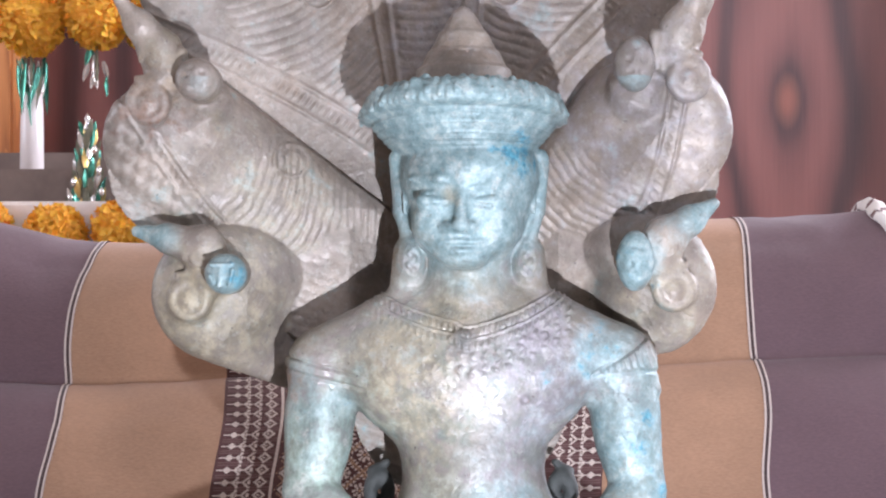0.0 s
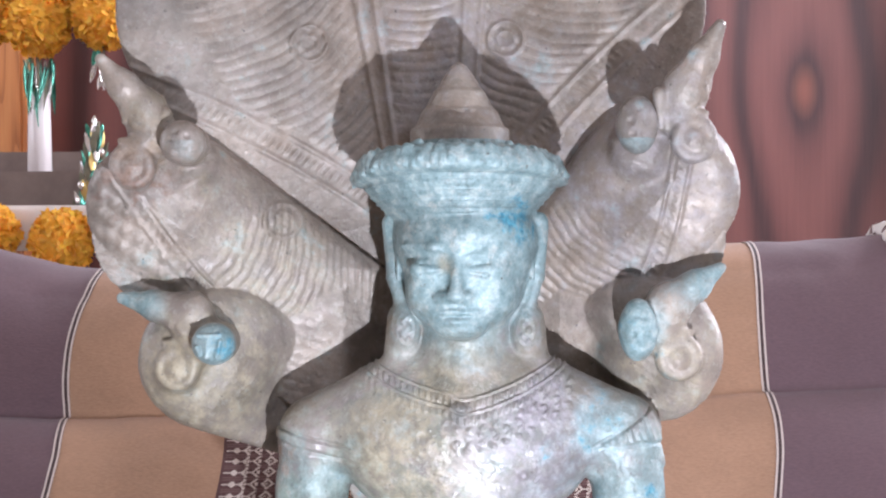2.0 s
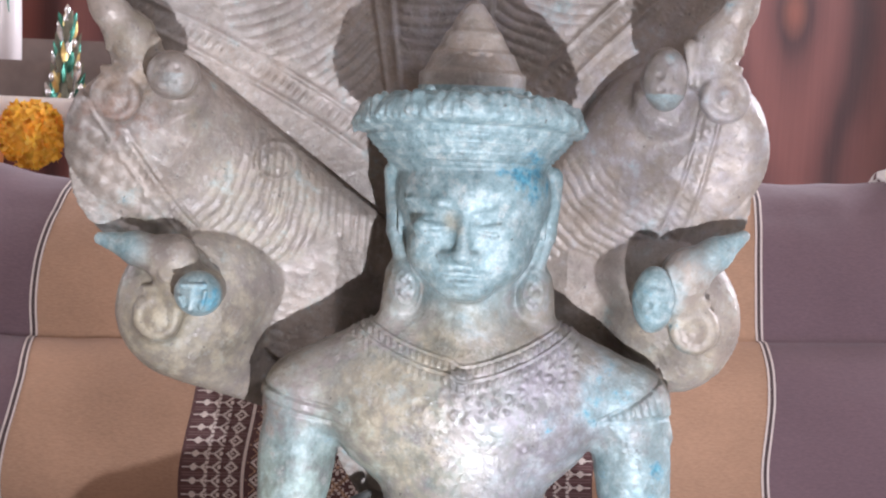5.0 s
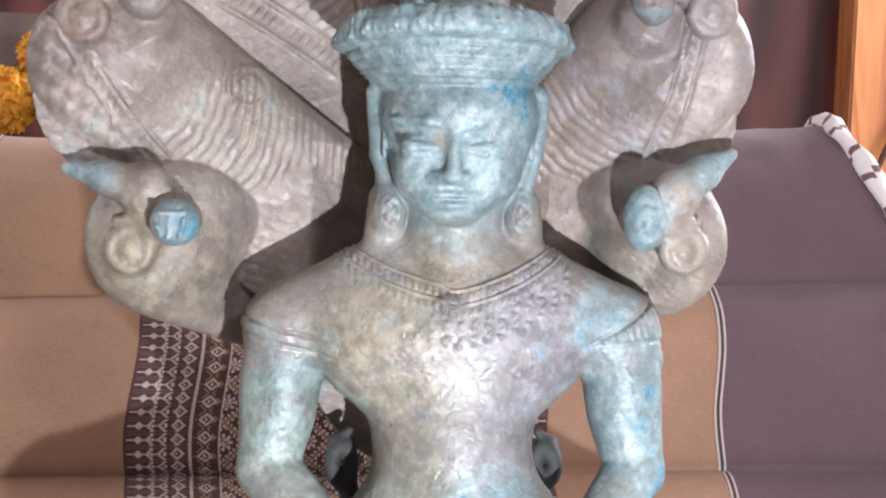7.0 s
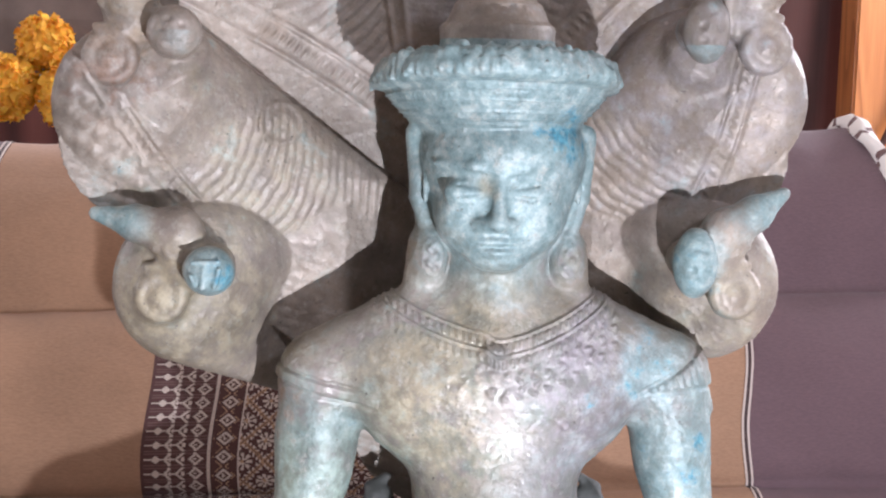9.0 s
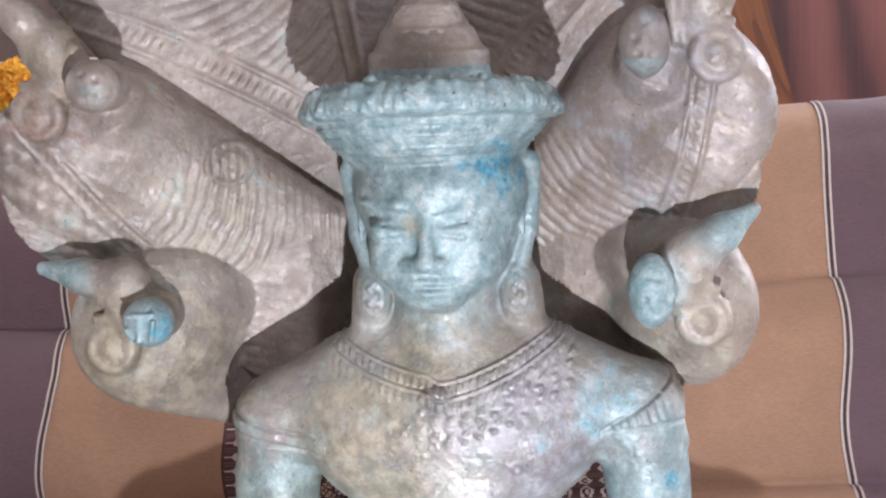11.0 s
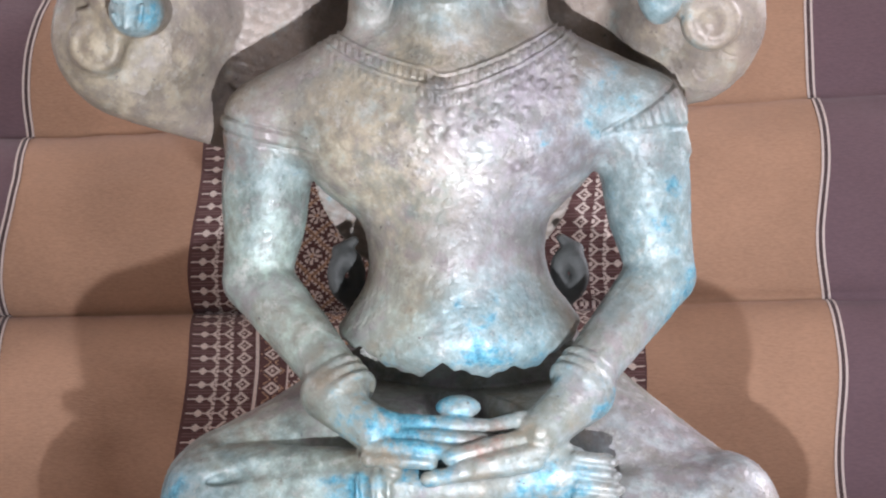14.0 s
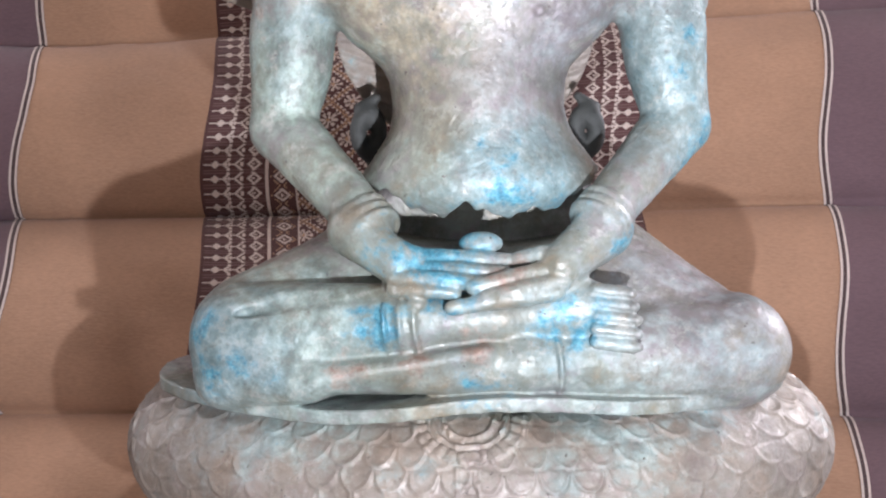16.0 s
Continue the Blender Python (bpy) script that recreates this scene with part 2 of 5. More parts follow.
petal_shader.inputs["Subsurface Radius"].default_value = (1.0, 0.6, 0.15)
FOIL_GREEN = plain_material("green_foil", (0.10, 0.34, 0.25), 0.25, 60, 0.5, 0.7)
FOIL_SILVER = plain_material("silver_foil", (0.75, 0.72, 0.68), 0.25, 60, 0.2, 0.8)
FOIL_GOLD = plain_material("gold_foil", (0.70, 0.50, 0.18), 0.3, 60, 0.2, 0.7)
STEM = plain_material("dried_stem", (0.16, 0.15, 0.10), 0.8, 60, 0.3)

# ---------------------------------------------------------------- mesh helpers
def mesh_of(name, verts, faces, mats, smooth=True, index=None):
    me = bpy.data.meshes.new(name)
    me.from_pydata([tuple(v) for v in verts], [], [tuple(f) for f in faces])
    for mt in mats:
        me.materials.append(mt)
    me.polygons.foreach_set("use_smooth", [smooth] * len(me.polygons))
    if index is not None:
        me.polygons.foreach_set("material_index", index)
    me.update()
    return me


def part(name, bm, mat, parent, label="", smooth=False):
    me = bpy.data.meshes.new(name)
    bm.to_mesh(me)
    bm.free()
    me.materials.append(mat)
    me.polygons.foreach_set("use_smooth", [smooth] * len(me.polygons))
    ob = new(name, me)
    if parent is not None:
        ob.parent = parent
    if label:
        tagged(ob, label)
    return ob


def box_bm(lo, hi, bevel=0.0):
    bm = bmesh.new()
    bmesh.ops.create_cube(bm, size=1.0)
    c, s = (Vector(lo) + Vector(hi)) / 2, Vector(hi) - Vector(lo)
    for v in bm.verts:
        v.co = Vector((v.co.x * s.x, v.co.y * s.y, v.co.z * s.z)) + c
    if bevel:
        bmesh.ops.bevel(bm, geom=bm.edges[:], offset=bevel, segments=2, affect="EDGES")
    return bm


def lathe_bm(profile, n=24, centre=(0, 0, 0)):
    bm = bmesh.new()
    rings = []
    for r, z in profile:
        rings.append([bm.verts.new((centre[0] + r * math.cos(2 * math.pi * k / n), centre[1] + r * math.sin(2 * math.pi * k / n), centre[2] + z)) for k in range(n)])
    for a, b in zip(rings, rings[1:]):
        for k in range(n):
            bm.faces.new((a[k], a[(k + 1) % n], b[(k + 1) % n], b[k]))
    bm.faces.new(list(reversed(rings[0])))
    bm.faces.new(rings[-1])
    return bm


def thing(name, label, category, group="", place=(0, 0, 0)):
    ob = new(name)
    ob.location = place
    return tagged(ob, label, category, group)


# ---------------------------------------------------------------- the room
FLOOR_Z = -0.105


def setting(name, bm, mat, label, category):
    return tagged(part(name, bm, mat, None, label), label, category, kind="structure")


setting("floor", box_bm((-3.2, -3.2, FLOOR_Z - 0.1), (3.2, 3.2, FLOOR_Z)), FLOOR_TILE, "smooth grey cement floor of the room", "floor")
setting("ceiling", box_bm((-3.2, -3.2, 2.5), (3.2, 3.2, 2.6)), PLASTER, "pale plaster ceiling of the room", "ceiling")
# the gap in the west wall is invented, to go with the altar fill
setting("wall_west_front", box_bm((-3.2, -3.0, FLOOR_Z), (-3.0, 0.05, 2.5)), PLASTER, "plain plaster wall before the opening for the altar fill light", "wall")
setting("wall_west_back", box_bm((-3.2, 1.35, FLOOR_Z), (-3.0, 2.7, 2.5)), PLASTER, "plain plaster wall beside the altar", "wall")
setting("wall_west_low", box_bm((-3.2, 0.05, FLOOR_Z), (-3.0, 1.35, 0.7)), PLASTER, "plaster wall under the opening for the altar fill light", "wall")
setting("wall_west_top", box_bm((-3.2, 0.05, 2.0), (-3.0, 1.35, 2.5)), PLASTER, "plaster wall over the opening for the altar fill light", "wall")
setting("wall_east_corner", box_bm((3.0, -3.0, FLOOR_Z), (3.2, -2.0, 2.5)), PLASTER, "plain plaster wall beyond the doorway", "wall")
setting("wall_east_front", box_bm((3.0, -0.6, FLOOR_Z), (3.2, 0.8, 2.5)), PLASTER, "plain plaster wall between doorway and window", "wall")
setting("wall_east_lintel", box_bm((3.0, -2.0, 2.2), (3.2, -0.6, 2.5)), PLASTER, "plaster strip above the doorway", "wall")
setting("wall_east_back", box_bm((3.0, 2.2, FLOOR_Z), (3.2, 2.7, 2.5)), PLASTER, "plain plaster wall behind the window", "wall")
setting("wall_east_low", box_bm((3.0, 0.8, FLOOR_Z), (3.2, 2.2, 0.95)), PLASTER, "plaster wall under the window", "wall")
setting("wall_east_top", box_bm((3.0, 0.8, 2.25), (3.2, 2.2, 2.5)), PLASTER, "plaster wall over the window", "wall")
setting("wall_south_left", box_bm((-3.2, -3.2, FLOOR_Z), (0.35, -3.0, 2.5)), PLASTER, "plain plaster wall beside the porch doorway", "wall")
setting("wall_south_right", box_bm((2.35, -3.2, FLOOR_Z), (3.2, -3.0, 2.5)), PLASTER, "plain plaster wall beside the porch doorway", "wall")
setting("wall_south_top", box_bm((0.35, -3.2, 2.3), (2.35, -3.0, 2.5)), PLASTER, "plaster strip above the porch doorway", "wall")
setting("wall_north", box_bm((-3.2, 2.7, FLOOR_Z), (3.2, 2.9, 2.5)), WALL_WOOD, "polished reddish rosewood wall with swirling grain", "wall")

# ---------------------------------------------------------------- folding mattress
SEAM = 0.155
MAT_X = (-0.327, 0.255)
BAND_X = (-0.192, 0.122)
# seams of the quilted tubes: (y, z), from the foot of the mattress to its top
SEAMS = [(0.215, -0.155), (0.300, -0.030), (0.374, 0.102), (0.443, 0.237)]
TOP_C, TOP_R = (0.548, 0.279), 0.080


def mat_profile(step=0.004):
    """Points (y, z) along the front of the quilted mattress, upwards, then over the round top."""
    pts = []
    for (y0, z0), (y1, z1) in zip(SEAMS, SEAMS[1:]):
        n = int(SEAM / step)
        ny, nz = -(z1 - z0), (y1 - y0)
        ln = math.hypot(ny, nz)
        for k in range(n):
            s = k / n
            swell = 0.031 * (math.sin(math.pi * s) ** 0.55)
            pts.append((y0 + (y1 - y0) * s + ny / ln * swell, z0 + (z1 - z0) * s + nz / ln * swell))
    y0, z0 = SEAMS[-1]
    a0 = math.atan2(z0 - TOP_C[1], y0 - TOP_C[0])
    n = 56
    r0 = math.hypot(y0 - TOP_C[0], z0 - TOP_C[1])
    for k in range(n + 1):
        s = k / n
        a = a0 - s * (a0 + 2 * math.pi - (-0.15)) if a0 < 0 else a0 - s * (a0 + 0.15)
        r = r0 + (TOP_R - r0) * min(1, s * 3.2) ** 0.6
        pts.append((TOP_C[0] + r * math.cos(a), TOP_C[1] + r * math.sin(a)))
    return [p for p in pts if p[1] > FLOOR_Z + 0.002 or p[0] > 0.5]


PROFILE = mat_profile()


def slump(x, z):
    """The stuffing has sunk towards the plum end that is farther from the braid, and swells again at its very end."""
    high = max(0.0, min(1.25, z / 0.22))
    top = max(0.0, min(1.0, (z - 0.20) / 0.10))
    end = max(0.0, min(1.0, (-0.335 - x) / 0.14))
    return -0.0328 * (MAT_X[1] - x) * high + top * (0.026 * end * end * (3 - 2 * end) - 0.006 * math.exp(-((x + 0.25) / 0.07) ** 2))


def pull(x, z):
    """Sideways draw of the cloth: the seams pinch the braided side, and its upper corner is rounded off."""
    out = 0.0
    if x > 0:
        for (_, z0), (_, z1) in zip(SEAMS, SEAMS[1:]):
            if z0 < z < z1:
                out -= 0.0075 * math.sin(math.pi * (z - z0) / (z1 - z0)) * x / 0.255
    if x > 0.26:
        out -= 0.042 * max(0.0, min(1.0, (z - 0.25) / 0.10)) * (x - 0.26) / 0.164
    return out


def puff(x, z):
    """The tubes are stuffed fuller towards the end that is farther from the braid."""
    full = max(0.0, min(1.0, (0.02 - x) / 0.30))
    bounds = [q for _, q in SEAMS] + [0.40]
    for z0, z1 in zip(bounds, bounds[1:]):
        if z0 <= z < z1:
            return 0.007 * full * math.sin(math.pi * (z - z0) / (z1 - z0)) ** 0.6
    return 0.0


def mat_offset(x, k):
    """Slow waviness of the stuffed cloth."""
    return 0.004 * noise.noise((x * 7.0, k * 0.05, 3.1)) + 0.0015 * noise.noise((x * 30.0, k * 0.2, 7.7))


def mat_strip(name, x0, x1, mats, parent, label, step=0.008, lift=0.0, cells=None, drop=0.0):
    nx = max(1, round((x1 - x0) / step))
    prof = [(y, z, k) for k, (y, z) in enumerate(PROFILE)]
    if cells:
        prof = fine_profile(cells)
    verts, faces, index = [], [], []
    for k, (y, z, kk) in enumerate(prof):
        a, b = prof[max(0, k - 1)], prof[min(len(prof) - 1, k + 1)]
        ty, tz = b[0] - a[0], b[1] - a[1]
        ln = math.hypot(ty, tz) or 1
        for i in range(nx + 1):
            x = x0 + (x1 - x0) * i / nx
            o = lift + mat_offset(x, kk) + puff(x, z)
            sag = 0.0035 * math.sin(kk * 0.16)
            verts.append((x + sag + pull(x, z), y - tz / ln * o, z + ty / ln * o + slump(x, z)))
    for k in range(len(prof) - 1):
        for i in range(nx):
            a = k * (nx + 1) + i
            faces.append((a, a + 1, a + nx + 2, a + nx + 1))
            index.append(cells_index(i / nx, k) if cells else 0)
    ob = new(name, mesh_of(name, verts, faces, mats, True, index))
    ob.parent = parent
    if label:
        tagged(ob, label)
    return ob


def fine_profile(step):
    out = [(*PROFILE[0], 0)]
    for j, ((y0, z0), (y1, z1)) in enumerate(zip(PROFILE, PROFILE[1:])):
        d = math.hypot(y1 - y0, z1 - z0)
        n = max(1, round(d / step))
        for k in range(1, n + 1):
            out.append((y0 + (y1 - y0) * k / n, z0 + (z1 - z0) * k / n, j + k / n))
    return out


WEFT = 1.08                                    # height of one woven row, in mm


def cells_index(u, k):
    """The woven pattern: 0 ground, 1 cream figure, 2 gold figure, 3 dim stripe. u runs across the band, k counts rows."""
    w = (BAND_X[1] - BAND_X[0]) * min(u, 1 - u) * 1000      # mm from the nearer edge
    if u > 0.5 and 46 <= w < 100:
        w = 30.5 + (w - 46) % 15.5
    row = k % 10
    d = abs(row - 4) * WEFT
    if w < 2:
        return 0
    if w < 15.5 and row == 4 or math.hypot(w - 10, d) < 2.3:
        return 1
    for w0 in (16, 24.5):
        if d < 4.4 and abs(w - w0 - d) < 1.25 or math.hypot(w - w0 - 4.6, d) < 1.4 or w0 < w < w0 + 8 and row == 4 and w0 < 20:
            return 1
    m = abs(w - 38) + d
    if 3.0 <= m < 5.2 or m < 0.9:
        return 1
    if w < 46:
        return 3 if row in (0, 8) else 0
    if 46.4 < w < 48.0 or 68 < w < 69.5:
        return 1
    if w < 68:
        m = abs(w - 58) + abs((k % 13) - 6) * WEFT
        return 1 if (3.6 <= m < 5.6 or m < 1.6) else 2 if 7.6 < m < 8.6 else 0
    p, q = w - 70, k * WEFT
    a, c = (p + q) % 31, (p - q) % 31
    if min(a, c) < 3.4:
        return 0 if 1.2 < min(a, c) < 2.2 else 2
    if min(a, c) < 6.0 and max(a, c) < 30:
        return 1 if int(max(a, c) / 2.6) % 2 else 0
    if a > 28.4 or c > 28.4:
        return 1 if int(min(a, c) / 2.6) % 2 else 0
    sx, sz = (a + c) / 2 - 17.2, (a - c) / 2
    r, t = math.hypot(sx, sz), math.atan2(sz, sx)
    return 2 if r < 1.4 else 1 if r < 6.4 and math.cos(8 * t) > -0.25 else 0


mattress = thing("folding_mattress", "quilted folding mattress in plum, tan and maroon cloth behind the statue", "mattress")
mat_strip("plum_panel", -0.70, MAT_X[0] - 0.003, [PURPLE], mattress, "plum cotton panel")
mat_strip("plum_panel", MAT_X[1] + 0.003, 0.424, [PURPLE], mattress, "plum cotton panel")
mat_strip("tan_panel", MAT_X[0] + 0.003, BAND_X[0], [TAN], mattress, "tan cotton panel")
mat_strip("tan_panel", BAND_X[1], MAT_X[1] - 0.003, [TAN], mattress, "tan cotton panel")
for edge in MAT_X:
    for x0, x1, mt in ((-0.0030, -0.0013, PIPING_LIGHT), (-0.0013, 0.0013, PIPING_DARK), (0.0013, 0.0030, PIPING_LIGHT)):
        mat_strip("piping_stripe", edge + x0, edge + x1, [mt], mattress, "", step=0.004, lift=0.0008)
mat_strip("woven_band", BAND_X[0], BAND_X[1], [KHIT_DARK, KHIT_LIGHT, KHIT_GOLD, KHIT_DIM], mattress, "maroon band woven with cream diamonds and arrows", step=0.0012, cells=WEFT / 1000)


def mattress_back():
    """The rear cover and the two ends, which close the stuffed body."""
    loop = PROFILE + [(0.610, 0.150), (0.540, 0.000), (0.480, FLOOR_Z + 0.001), (PROFILE[0][0] + 0.01, FLOOR_Z + 0.001)]
    tail = len(loop) - len(PROFILE) + 1
    for x0, x1 in ((-0.70, 0.4235),):
        verts = [(x, y, z + slump(x, z)) for x in (x0, x1) for y, z in loop[-tail:]]
        faces = [(k, k + 1, tail + k + 1, tail + k) for k in range(tail - 1)]
        ob = new("rear_cover", mesh_of("rear_cover", verts, faces, [PURPLE], False))
        ob.parent = mattress
    cy, cz = 0.50, 0.14
    for x, s, mt, name in ((-0.70, -1, PURPLE, "end_panel"), (0.4240, 1, WHITE_CLOTH, "end_panel")):
        verts, faces = [], []
        n = len(loop)
        steps = ((0.0, 0.0), (0.03, 0.018), (0.12, 0.036), (0.35, 0.05), (1.0, 0.055))
        for q, o in steps:
            verts += [(x + s * o + pull(x, z), y + (cy - y) * q, z + (cz - z) * q + slump(x, z + (cz - z) * q)) for y, z in loop]
        for r in range(len(steps) - 1):
            for k in range(n):
                a, c = r * n + k, r * n + (k + 1) % n
                faces.append((a, c, c + n, a + n))
        ob = new(name, mesh_of(name, verts, faces, [mt], True))
        ob.parent = mattress
        tagged(ob, "pale satin end panel" if s > 0 else "plum end panel")
    # twisted braid round the near end
    verts, faces, index = [], [], []
    pts = PROFILE[::1]
    for k, (y, z) in enumerate(pts):
        a, c = pts[max(0, k - 1)], pts[min(len(pts) - 1, k + 1)]
        ty, tz = c[0] - a[0], c[1] - a[1]
        ln = math.hypot(ty, tz) or 1
        for i in range(8):
            t = 2 * math.pi * i / 8
            r = 0.0078 * (1 + 0.30 * math.cos(2 * t - k * 0.55))
            o = 0.003 + r * math.sin(t)
            verts.append((0.4235 + pull(0.4235, z) + r * math.cos(t), y - tz / ln * o, z + ty / ln * o + slump(0.4235, z)))
    for k in range(len(pts) - 1):
        for i in range(8):
            a, c = k * 8 + i, k * 8 + (i + 1) % 8
            faces.append((a, c, c + 8, a + 8))
            index.append(1 if (k + i // 2) % 5 == 0 else 0)
    ob = new("braid", mesh_of("braid", verts, faces, [WHITE_CLOTH, KHIT_DIM], True, index))
    ob.parent = mattress
    tagged(ob, "twisted white and dark braid")


mattress_back()
# ---------------------------------------------------------------- the statue
def smin(a, b, k):
    if k <= 0:
        return np.minimum(a, b)
    h = np.maximum(k - np.abs(a - b), 0) / k
    return np.minimum(a, b) - h * h * k * 0.25


class Clay:
    """A solid on a regular grid of signed distances, to which forms are added and from which they are cut."""

    def __init__(self, lo, hi, step):
        self.lo, self.step = np.array(lo), step
        self.n = [int((b - a) / step) + 1 for a, b in zip(lo, hi)]
        self.f = np.full(self.n, 0.05, np.float32)

    def window(self, lo, hi):
        sl, ax = [], []
        for k in range(3):
            a = max(0, int((lo[k] - self.lo[k]) / self.step))
            b = min(self.n[k], int((hi[k] - self.lo[k]) / self.step) + 2)
            sl.append(slice(a, b))
            shape = [1, 1, 1]
            shape[k] = max(0, b - a)
            ax.append((self.lo[k] + self.step * np.arange(a, b)).astype(np.float32).reshape(shape))
        return tuple(sl), ax

    def add(self, form, k=0.004):
        sd, lo, hi = form
        pad = k + 0.006
        sl, (x, y, z) = self.window([v - pad for v in lo], [v + pad for v in hi])
        self.f[sl] = smin(self.f[sl], sd(x, y, z), k)

    def cut(self, form, k=0.002):
        sd, lo, hi = form
        pad = k + 0.004
        sl, (x, y, z) = self.window([v - pad for v in lo], [v + pad for v in hi])
        self.f[sl] = -smin(-self.f[sl], sd(x, y, z), k)

    def mesh(self):
        f, n = self.f, self.n
        ins = f < 0
        some = np.zeros([m - 1 for m in n], bool)
        every = np.ones([m - 1 for m in n], bool)
        corner = [(i, j, k) for i in (0, 1) for j in (0, 1) for k in (0, 1)]
        for i, j, k in corner:
            s = ins[i:n[0] - 1 + i, j:n[1] - 1 + j, k:n[2] - 1 + k]
            some |= s
            every &= s
        ci, cj, ck = np.nonzero(some & ~every)
        ident = np.full(some.shape, -1, np.int32)
        ident[ci, cj, ck] = np.arange(len(ci))
        val = {c: f[ci + c[0], cj + c[1], ck + c[2]] for c in corner}
        acc, cnt = np.zeros((len(ci), 3)), np.zeros(len(ci))
        for c in corner:
            for axis in range(3):
                if c[axis]:
                    continue
                d = list(c)
                d[axis] = 1
                a, b = val[c], val[tuple(d)]
                on = (a < 0) != (b < 0)
                t = np.where(on, a / np.where(on, a - b, 1), 0)
                p = np.array(c, float)[None] + np.eye(3)[axis][None] * t[:, None]
                acc += p * on[:, None]
                cnt += on
        verts = self.lo + self.step * (np.stack([ci, cj, ck], 1) + acc / cnt[:, None])
        quads = []
        for axis in range(3):
            u, v = (axis + 1) % 3, (axis + 2) % 3
            a = [slice(None)] * 3
            b = [slice(None)] * 3
            a[axis], b[axis] = slice(0, n[axis] - 1), slice(1, n[axis])
            on = ins[tuple(a)] != ins[tuple(b)]
            idx = np.stack(np.nonzero(on), 1)
            idx = idx[(idx[:, u] > 0) & (idx[:, v] > 0) & (idx[:, u] < n[u] - 1) & (idx[:, v] < n[v] - 1)]
            out = ins[tuple(a)][tuple(idx.T)]
            ring = []
            for du, dv in ((-1, -1), (0, -1), (0, 0), (-1, 0)):
                q = idx.copy()
                q[:, u] += du
                q[:, v] += dv
                ring.append(ident[tuple(q.T)])
            ring = np.stack(ring, 1)
            ring[~out] = ring[~out][:, ::-1]
            quads.append(ring)
        quads = np.concatenate(quads)
        return verts, quads[(quads >= 0).all(1)]


def ball(c, r, tilt=0.0, roll=0.0):
    """An ellipsoid; tilt turns it about the y axis, roll about the x axis, in degrees."""
    r = (r, r, r) if isinstance(r, float) else r
    m = Euler((radians(roll), radians(tilt), 0)).to_matrix().transposed()
    big = max(r)

    def sd(x, y, z):
        p = [x - c[0], y - c[1], z - c[2]]
        q = [m[i][0] * p[0] + m[i][1] * p[1] + m[i][2] * p[2] for i in range(3)]
        k0 = np.sqrt((q[0] / r[0]) ** 2 + (q[1] / r[1]) ** 2 + (q[2] / r[2]) ** 2)
        k1 = np.sqrt((q[0] / r[0] ** 2) ** 2 + (q[1] / r[1] ** 2) ** 2 + (q[2] / r[2] ** 2) ** 2) + 1e-9
        return k0 * (k0 - 1) / k1

    return sd, [v - big for v in c], [v + big for v in c]


def limb(a, b, ra, rb, flat=1.0):
    """A tapered round bar from a to b; flat thins it along y."""
    def sd(x, y, z):
        d = [b[i] - a[i] for i in range(3)]
        ll = sum(v * v for v in d)
        p = [x - a[0], (y - a[1]), z - a[2]]
        t = np.clip((p[0] * d[0] + p[1] * d[1] + p[2] * d[2]) / ll, 0, 1)
        return np.sqrt((p[0] - d[0] * t) ** 2 + ((p[1] - d[1] * t) / flat) ** 2 + (p[2] - d[2] * t) ** 2) - (ra + (rb - ra) * t)

    r = max(ra, rb)
    return sd, [min(a[i], b[i]) - r for i in range(3)], [max(a[i], b[i]) + r for i in range(3)]


def ring(c, big, small, normal=(0, 1, 0), tall=1.0):
    """A torus round the normal; tall stretches it along z."""
    nx, ny, nz = Vector(normal).normalized()

    def sd(x, y, z):
        p = [x - c[0], y - c[1], (z - c[2]) / tall]
        h = p[0] * nx + p[1] * ny + p[2] * nz
        rad = np.sqrt(np.maximum(p[0] ** 2 + p[1] ** 2 + p[2] ** 2 - h * h, 0))
        return np.sqrt((rad - big) ** 2 + h * h) - small

    e = (big + small) * max(1, tall)
    return sd, [v - e for v in c], [v + e for v in c]


def capsule2(x, z, a, b, ra, rb):
    dx, dz = b[0] - a[0], b[1] - a[1]
    t = np.clip(((x - a[0]) * dx + (z - a[1]) * dz) / (dx * dx + dz * dz), 0, 1)
    return np.sqrt((x - a[0] - dx * t) ** 2 + (z - a[1] - dz * t) ** 2) - (ra + (rb - ra) * t)


# necks of the seven-headed serpent that fan out behind the figure: root, head, half-width at root and head
NECKS = [((-0.074, 0.278), (-0.1215, 0.304), 0.034, 0.0395), ((0.066, 0.292), (0.099, 0.308), 0.034, 0.0405),
         ((-0.0285, 0.2954), (-0.1446, 0.3827), 0.039, 0.0400), ((0.0296, 0.2903), (0.1052, 0.3906), 0.041, 0.0430),
         ((-0.045, 0.362), (-0.100, 0.487), 0.050, 0.0745), ((0.020, 0.362), (0.060, 0.488), 0.050, 0.0745),
         ((-0.012, 0.400), (-0.018, 0.530), 0.026, 0.045)]


def gauss(v, at, width):
    return np.exp(-((v - at) / width) ** 2)


